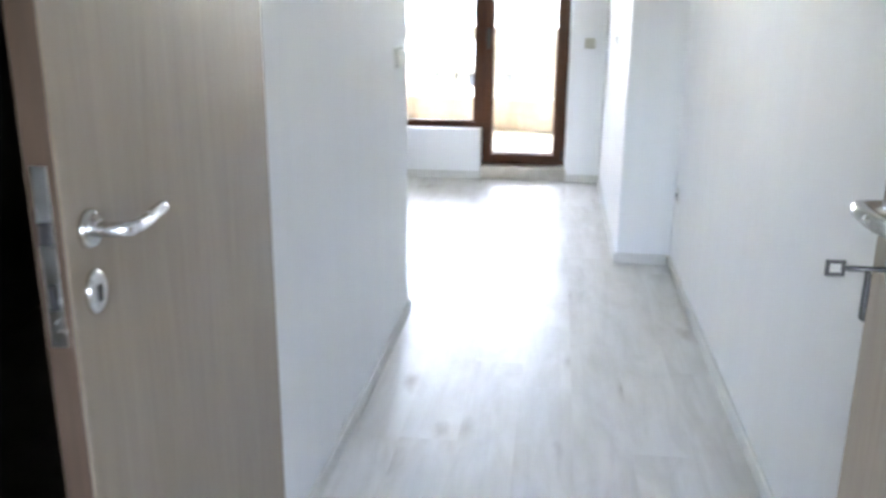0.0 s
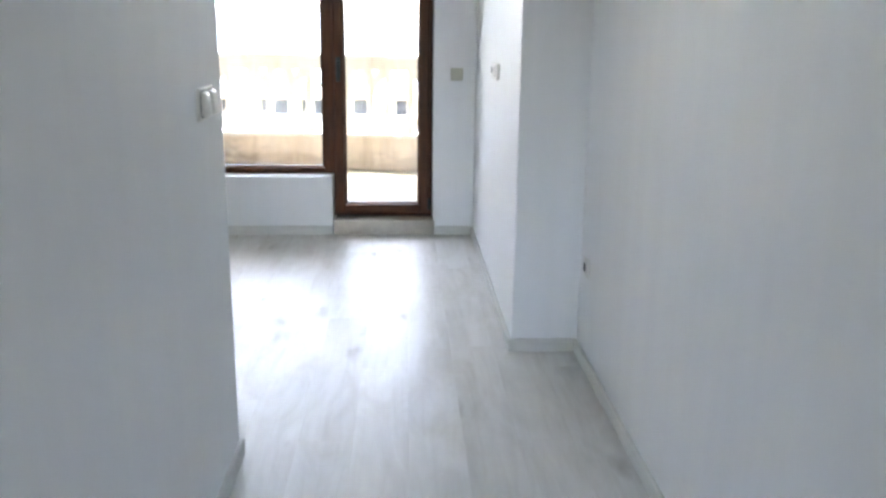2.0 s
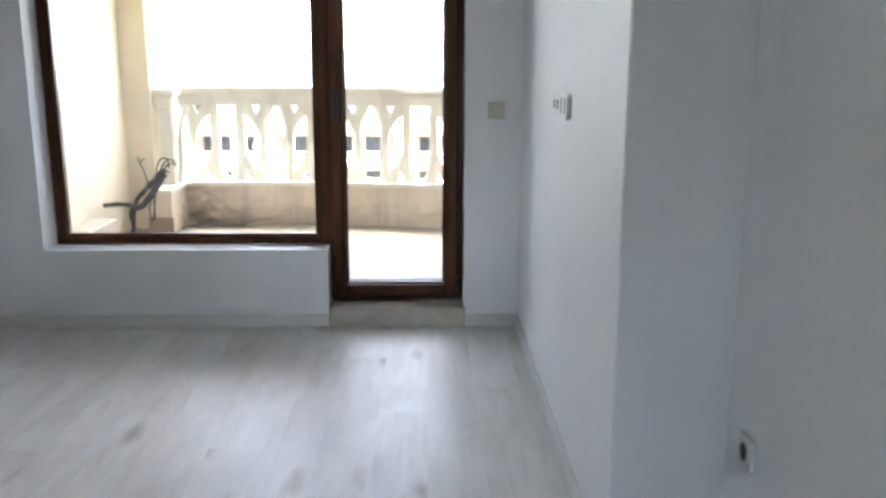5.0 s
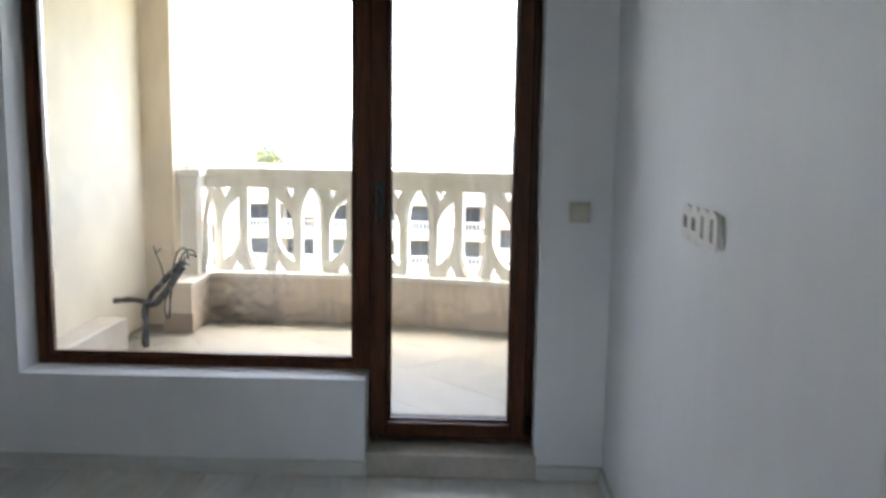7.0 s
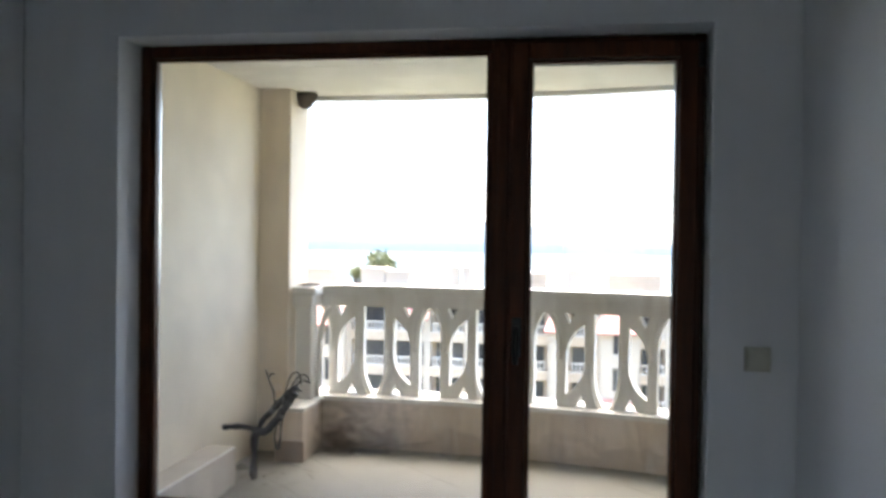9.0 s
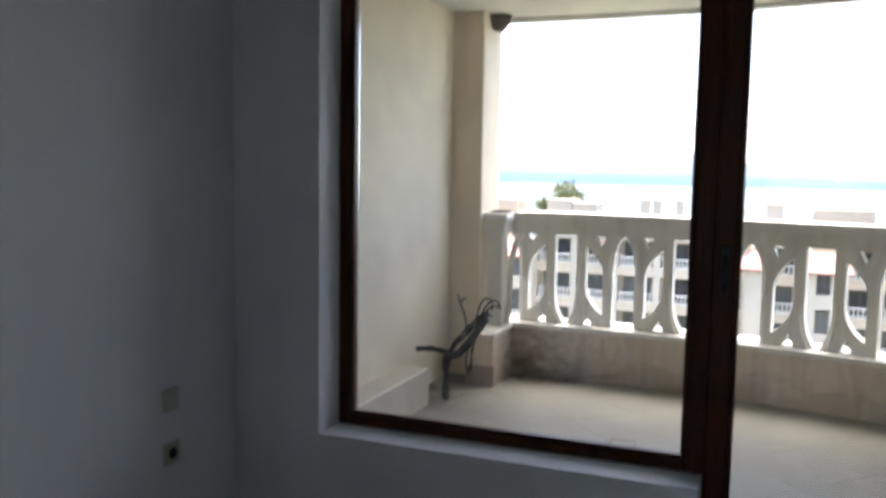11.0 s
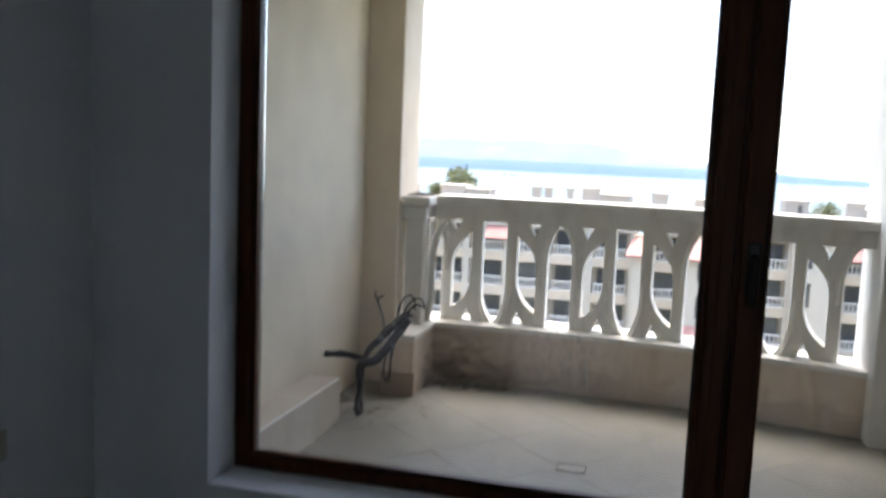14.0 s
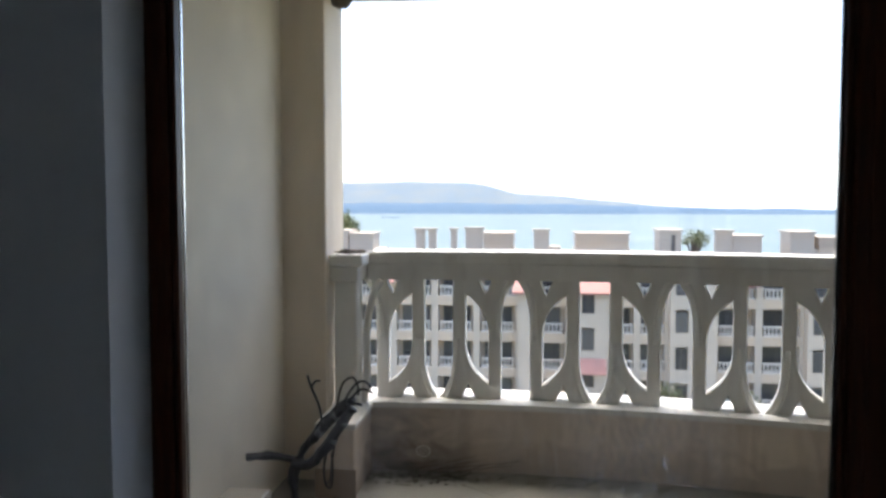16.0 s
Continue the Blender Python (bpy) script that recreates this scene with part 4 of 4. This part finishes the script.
def block(label, x0, x1, yf, bays, recess=1.3, white=False, floors=4, red=False, lift=0.0):
    """A block with one column of openings for each bay: loggia (L), plain window (W), narrow window (N) or blank (B)."""
    x0, x1 = x0 + 0.75, x1 + 0.75
    ob = thing("apartment_building", label, "building", ((x0 + x1) / 2, yf, BASE))
    cx = (x0 + x1) / 2
    skin = FACADE_W if white else FACADE
    z_top = TOP_RAIL - 0.84 + FH + lift - BASE
    n = len(bays)
    bw = (x1 - x0) / n
    body = boxes((x0 - cx, x1 - cx, recess, recess + 11, 0, z_top - 0.25))
    part("wall", body, skin, ob)
    bm = bmesh.new()
    for f in range(floors + 1):
        z = TOP_RAIL - 0.84 + lift - BASE - f * FH
        for i, k in enumerate(bays):
            a, b = x0 - cx + i * bw, x0 - cx + (i + 1) * bw
            if f == floors:
                box(bm, a + 0.001, b - 0.001, 0.0, recess, 0.0, max(0.3, z - 0.75 + FH * 0.62) if k in "BN" else 0.35)
                continue
            if k == "L":
                if i == 0 or bays[i - 1] != "L":
                    run = len(bays[i:]) - len(bays[i:].lstrip("L"))
                    part("floor_band", boxes((a, a + run * bw, -0.06, recess, z - 0.75, z)), FACADE, ob)
                shared("balcony_railing", RAILS[2.7 if bw > 2.9 else 1.9], ob, ((a + b) / 2, 0.1, z))
                w = 2.3 if bw > 2.9 else 1.6
                win_ob = shared("window", WIN[w][0], ob, ((a + b) / 2, recess - 0.02, z + 0.02))
                shared("pane", WIN[w][1], win_ob, (0, 0, 0))
            elif k in "WN":
                w = 1.6 if k == "W" else 1.0
                box(bm, a, (a + b) / 2 - w / 2, 0, recess, z - 0.75, z + FH - 0.75)
                box(bm, (a + b) / 2 + w / 2, b, 0, recess, z - 0.75, z + FH - 0.75)
                box(bm, (a + b) / 2 - w / 2, (a + b) / 2 + w / 2, 0, recess, z - 0.75, z + 0.35)
                win_ob = shared("window", WIN[w][0], ob, ((a + b) / 2, 0.25, z + 0.34))
                win_ob.scale = (1, 1, 0.87)
                shared("pane", WIN[w][1], win_ob, (0, 0, 0))
            else:
                box(bm, a, b, 0, recess, z - 0.75, z + FH - 0.75)
    for i in range(n + 1):
        a = x0 - cx + i * bw
        if (i == 0 or bays[i - 1] == "L") and (i == n or bays[i] == "L"):
            box(bm, max(a - 0.27, x0 - cx), min(a + 0.27, x1 - cx), -0.1, recess, 0, z_top - 0.75)
    part("front_wall", bm, FACADE_W, ob)
    roof = bmesh.new()
    if red:
        v = [roof.verts.new(p) for p in ((x0 - cx - 0.5, -0.7, z_top - 0.85), (x1 - cx + 0.5, -0.7, z_top - 0.85), (x1 - cx + 0.1, 1.6, z_top + 0.4), (x0 - cx - 0.1, 1.6, z_top + 0.4),
                                         (x0 - cx - 0.5, -0.7, z_top - 1.0), (x1 - cx + 0.5, -0.7, z_top - 1.0), (x1 - cx + 0.1, 1.6, z_top - 0.4), (x0 - cx - 0.1, 1.6, z_top - 0.4))]
        for q in ((0, 1, 2, 3), (4, 7, 6, 5), (0, 4, 5, 1), (1, 5, 6, 2), (2, 6, 7, 3), (3, 7, 4, 0)):
            roof.faces.new([v[i] for i in q])
        part("roof", roof, ROOFTILE, ob, "red clay tile roof edge")
        part("parapet", boxes((x0 - cx, x1 - cx, 1.7, 2.0, z_top - 0.5, z_top + 0.5)), FACADE_W, ob)
    else:
        box(roof, x0 - cx - 0.15, x1 - cx + 0.15, -0.25, recess + 11, z_top - 0.76, z_top - 0.25)
        box(roof, x0 - cx, x1 - cx, -0.05, 0.2, z_top - 0.25, z_top + 0.3)
        part("roof", roof, FACADE_W, ob)
    return ob, cx


def awning(ob, cx, xa, xb, z):
    xa, xb = xa + 0.75, xb + 0.75
    bm = bmesh.new()
    v = [bm.verts.new(p) for p in ((xa - cx, -1.1, z - BASE), (xb - cx, -1.1, z - BASE), (xb - cx, 0, z + 1.0 - BASE), (xa - cx, 0, z + 1.0 - BASE),
                                   (xa - cx, -1.1, z - 0.12 - BASE), (xb - cx, -1.1, z - 0.12 - BASE), (xb - cx, 0, z + 0.85 - BASE), (xa - cx, 0, z + 0.85 - BASE))]
    for q in ((0, 1, 2, 3), (4, 7, 6, 5), (0, 4, 5, 1), (1, 5, 6, 2), (2, 6, 7, 3), (3, 7, 4, 0)):
        bm.faces.new([v[i] for i in q])
    part("tiled_canopy", bm, ROOFTILE, ob, "red clay tile canopy")


block("cream apartment block with stacked white balconies", -46, -27.5, 73.5, "LLLLLL")
b, c = block("white stair tower with red tiled roof and canopy", -27.5, -20.5, 72.6, "WBN", white=True, red=True, lift=-1.5)
awning(b, c, -24.8, -22.4, -12.25)
b, c = block("cream apartment block with stacked white loggias", -20.5, -3.3, 74.0, "LLLLL")
awning(b, c, -15.3, -13.4, -5.35)
b, c = block("narrow white stair tower with red tiled roof", -3.3, -2.15, 72.6, "B", white=True, red=True, lift=-1.5)
block("single bay of white loggias between two stair towers", -2.15, 0.7, 73.8, "L")
b, c = block("narrow white stair tower with red tiled roof", 0.7, 3.7, 72.6, "N", white=True, red=True, lift=-1.5)
awning(b, c, 0.8, 3.6, -12.25)
block("cream apartment block with white balconies", 3.7, 8.6, 74.0, "LL")
block("blank cream stair tower between balconies", 8.6, 12.2, 72.9, "NB")
b, c = block("cream apartment block with stacked white loggias", 12.2, 19.0, 74.0, "LL")
awning(b, c, 12.6, 15.4, -5.35)
block("white apartment block with dark windows", 19.0, 26.0, 72.8, "WWN", white=True)
block("cream apartment block with stacked white balconies", 26.0, 42.0, 74.0, "LLLLL")
low = boxes((-46, 42, 0, 0.35, 0, 0.9), (-46, 42, -3.2, 0, 0, 0.12), bevel=0.0)
gw = tagged(part("garden_wall", low, FACADE_W), "low white garden wall before the buildings", "wall")
gw.location = (0, 70.5, BASE)


def roof_tower(x0, x1, z1, y=78.0, stepped=0.0, notch=False):
    """Chimneys and stair heads on the roofs, banded with cornices."""
    ob = thing("roof_tower", "cream rendered stair head on the roof", "roof tower", ((x0 + x1) / 2, y, -4.9), "roof towers")
    w = x1 - x0
    h = z1 + 4.9 - 0.42
    deep = 3.0 if w > 1.6 else 0.7
    bm = boxes((-w / 2, w / 2, 0, deep, 0, h))
    if stepped:
        box(bm, w / 2, w / 2 + stepped, 0.2, 2.6, 0, h * 0.6)
    part("wall", bm, FACADE_W if w < 2.5 else FACADE, ob)
    cor = bmesh.new()
    for f in ((1.0, 0.86, 0.6) if w > 2.5 else (1.0,)):
        box(cor, -w / 2 - 0.14, w / 2 + 0.14, -0.14, deep + 0.14, h * f - 0.1, h * f + 0.06)
    part("cornice", cor, FACADE_W, ob)
    if notch:
        part("slot_window", boxes((0.1, 0.4, -0.03, 0.05, h * 0.35, h * 0.9)), DARKFRAME, ob)
    return ob


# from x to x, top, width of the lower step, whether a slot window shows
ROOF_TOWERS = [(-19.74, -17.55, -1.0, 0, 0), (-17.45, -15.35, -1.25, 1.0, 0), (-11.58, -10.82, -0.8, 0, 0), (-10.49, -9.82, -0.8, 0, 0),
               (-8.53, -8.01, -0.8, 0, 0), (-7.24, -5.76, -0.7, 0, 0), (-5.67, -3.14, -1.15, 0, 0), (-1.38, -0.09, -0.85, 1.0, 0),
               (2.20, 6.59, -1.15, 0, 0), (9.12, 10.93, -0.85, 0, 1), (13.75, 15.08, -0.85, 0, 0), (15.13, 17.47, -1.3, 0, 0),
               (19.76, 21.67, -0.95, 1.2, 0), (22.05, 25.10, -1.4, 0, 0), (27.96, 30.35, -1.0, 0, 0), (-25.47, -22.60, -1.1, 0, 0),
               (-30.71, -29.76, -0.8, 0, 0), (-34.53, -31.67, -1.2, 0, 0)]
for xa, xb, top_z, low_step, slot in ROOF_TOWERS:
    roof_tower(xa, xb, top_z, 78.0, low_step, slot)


# trees beyond the roofs and shrubs before the buildings
def tree(label, at, height, crown_r, seed, name="tree", leaves=900):
    random.seed(seed)
    ob = thing(name, label, "tree" if name == "tree" else "shrub", at)
    trunk = bmesh.new()
    th = height - crown_r * 1.1
    tube(trunk, curve_pts([(0, 0, 0), (0.1, 0, th * 0.4), (-0.05, 0.1, th * 0.8), (0, 0, th + crown_r * 0.5)], 4), [0.035 * height * (1 - 0.055 * i) for i in range(13)], 8)
    clumps = []
    for i in range(9):
        a, e = random.uniform(0, 6.28), random.uniform(-0.2, 1.2)
        c = Vector((math.cos(a) * math.cos(e), math.sin(a) * math.cos(e), math.sin(e) * 0.85)) * crown_r * random.uniform(0.45, 0.8) + Vector((0, 0, th + crown_r * 0.3))
        clumps.append((c, crown_r * random.uniform(0.28, 0.5)))
        tube(trunk, curve_pts([(0, 0, th * 0.75), Vector((0, 0, th * 0.9)).lerp(c, 0.5), c], 4), [0.012 * height * (1 - 0.09 * k) for k in range(9)], 5)
    part("trunk", trunk, BARK, ob)
    crown = bmesh.new()
    for _ in range(leaves):
        c, r = random.choice(clumps)
        d = Vector((random.gauss(0, 1), random.gauss(0, 1), random.gauss(0, 1))).normalized()
        p = c + d * r * random.uniform(0.55, 1.12)
        s = crown_r * random.uniform(0.05, 0.1)
        u = Vector((random.gauss(0, 1), random.gauss(0, 1), random.gauss(0, 1))).normalized()
        w = u.cross(d).normalized()
        vs = [crown.verts.new(p + s * q) for q in (u, w * 0.6, -u, -w * 0.6)]
        crown.faces.new(vs)
    part("crown", crown, LEAF, ob)
    return ob


tree("bushy green tree that rises above the roofs", (-20.4, 90, BASE), 16.2, 2.7, 3, leaves=1600)
tree("dark green tree that rises above the roofs", (14.91, 94, BASE), 14.7, 1.5, 4)
tree("green tree between the roofs", (-23.90, 92, BASE), 14.8, 1.6, 6)
for i, (x, r) in enumerate(((-11, 1.0), (-8.2, 1.2), (-5.6, 1.4), (-2.0, 0.9), (5, 1.3), (9.2, 1.5), (14.5, 1.4), (21, 1.2))):
    tree("green garden shrub before the ground floor", (x, 71.9, BASE), r * 2.3, r, 20 + i, "shrub", 420)

# ---------------------------------------------------------------- floor pieces
# laminate planks of the floor, laid lengthways towards the window
random.seed(11)
PWID, PLEN = 0.192, 1.285
plank_meshes = {}


def plank_mesh(length):
    k = round(length, 3)
    if k not in plank_meshes:
        w, t, c = PWID / 2 - 0.0001, 0.0095, 0.0004
        bm = bmesh.new()
        low = [bm.verts.new((x, y, -t)) for x, y in ((-w, 0.0004), (w, 0.0004), (w, k - 0.0004), (-w, k - 0.0004))]
        mid = [bm.verts.new((v.co.x, v.co.y, -c)) for v in low]
        top = [bm.verts.new((v.co.x * (w - c) / w, c if v.co.y < k / 2 else k - c, 0)) for v in low]
        for a, b in ((low, mid), (mid, top)):
            for i in range(4):
                bm.faces.new((a[i], a[(i + 1) % 4], b[(i + 1) % 4], b[i]))
        bm.faces.new(top)
        plank_meshes[k] = mesh_of("plank", bm, PLANK)
    return plank_meshes[k]


x = XROOM + 0.01 + PWID / 2
col_i = 0
while x - PWID / 2 < XR:
    y0 = YB if x + PWID / 2 < XL else YE - 0.2
    y1 = YP if x - PWID / 2 > XP else YW
    y = y0
    first = (0.45, 0.9, 1.285, 0.66)[col_i % 4]
    while y < y1 - 0.01:
        l = min(first if y == y0 else PLEN, y1 - y)
        shared("plank", plank_mesh(l), floor, (x, y, 0))
        y += l
    x += PWID
    col_i += 1

# balcony tiles, laid diagonally
TS = 0.42
bm = bmesh.new()
h, t, c = TS / 2 - 0.0006, 0.0115, 0.0005
low = [bm.verts.new((x, y, -t)) for x, y in ((-h, -h), (h, -h), (h, h), (-h, h))]
top = [bm.verts.new((v.co.x * (h - c) / h, v.co.y * (h - c) / h, 0)) for v in low]
for i in range(4):
    bm.faces.new((low[i], low[(i + 1) % 4], top[(i + 1) % 4], top[i]))
bm.faces.new(top)
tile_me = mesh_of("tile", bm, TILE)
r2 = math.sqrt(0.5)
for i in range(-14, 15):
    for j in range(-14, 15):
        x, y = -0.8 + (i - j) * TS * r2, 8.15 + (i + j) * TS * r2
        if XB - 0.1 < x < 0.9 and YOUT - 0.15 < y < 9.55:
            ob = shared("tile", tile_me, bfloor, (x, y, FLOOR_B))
            ob.rotation_euler = (random.uniform(-0.002, 0.002), random.uniform(-0.002, 0.002), math.pi / 4)
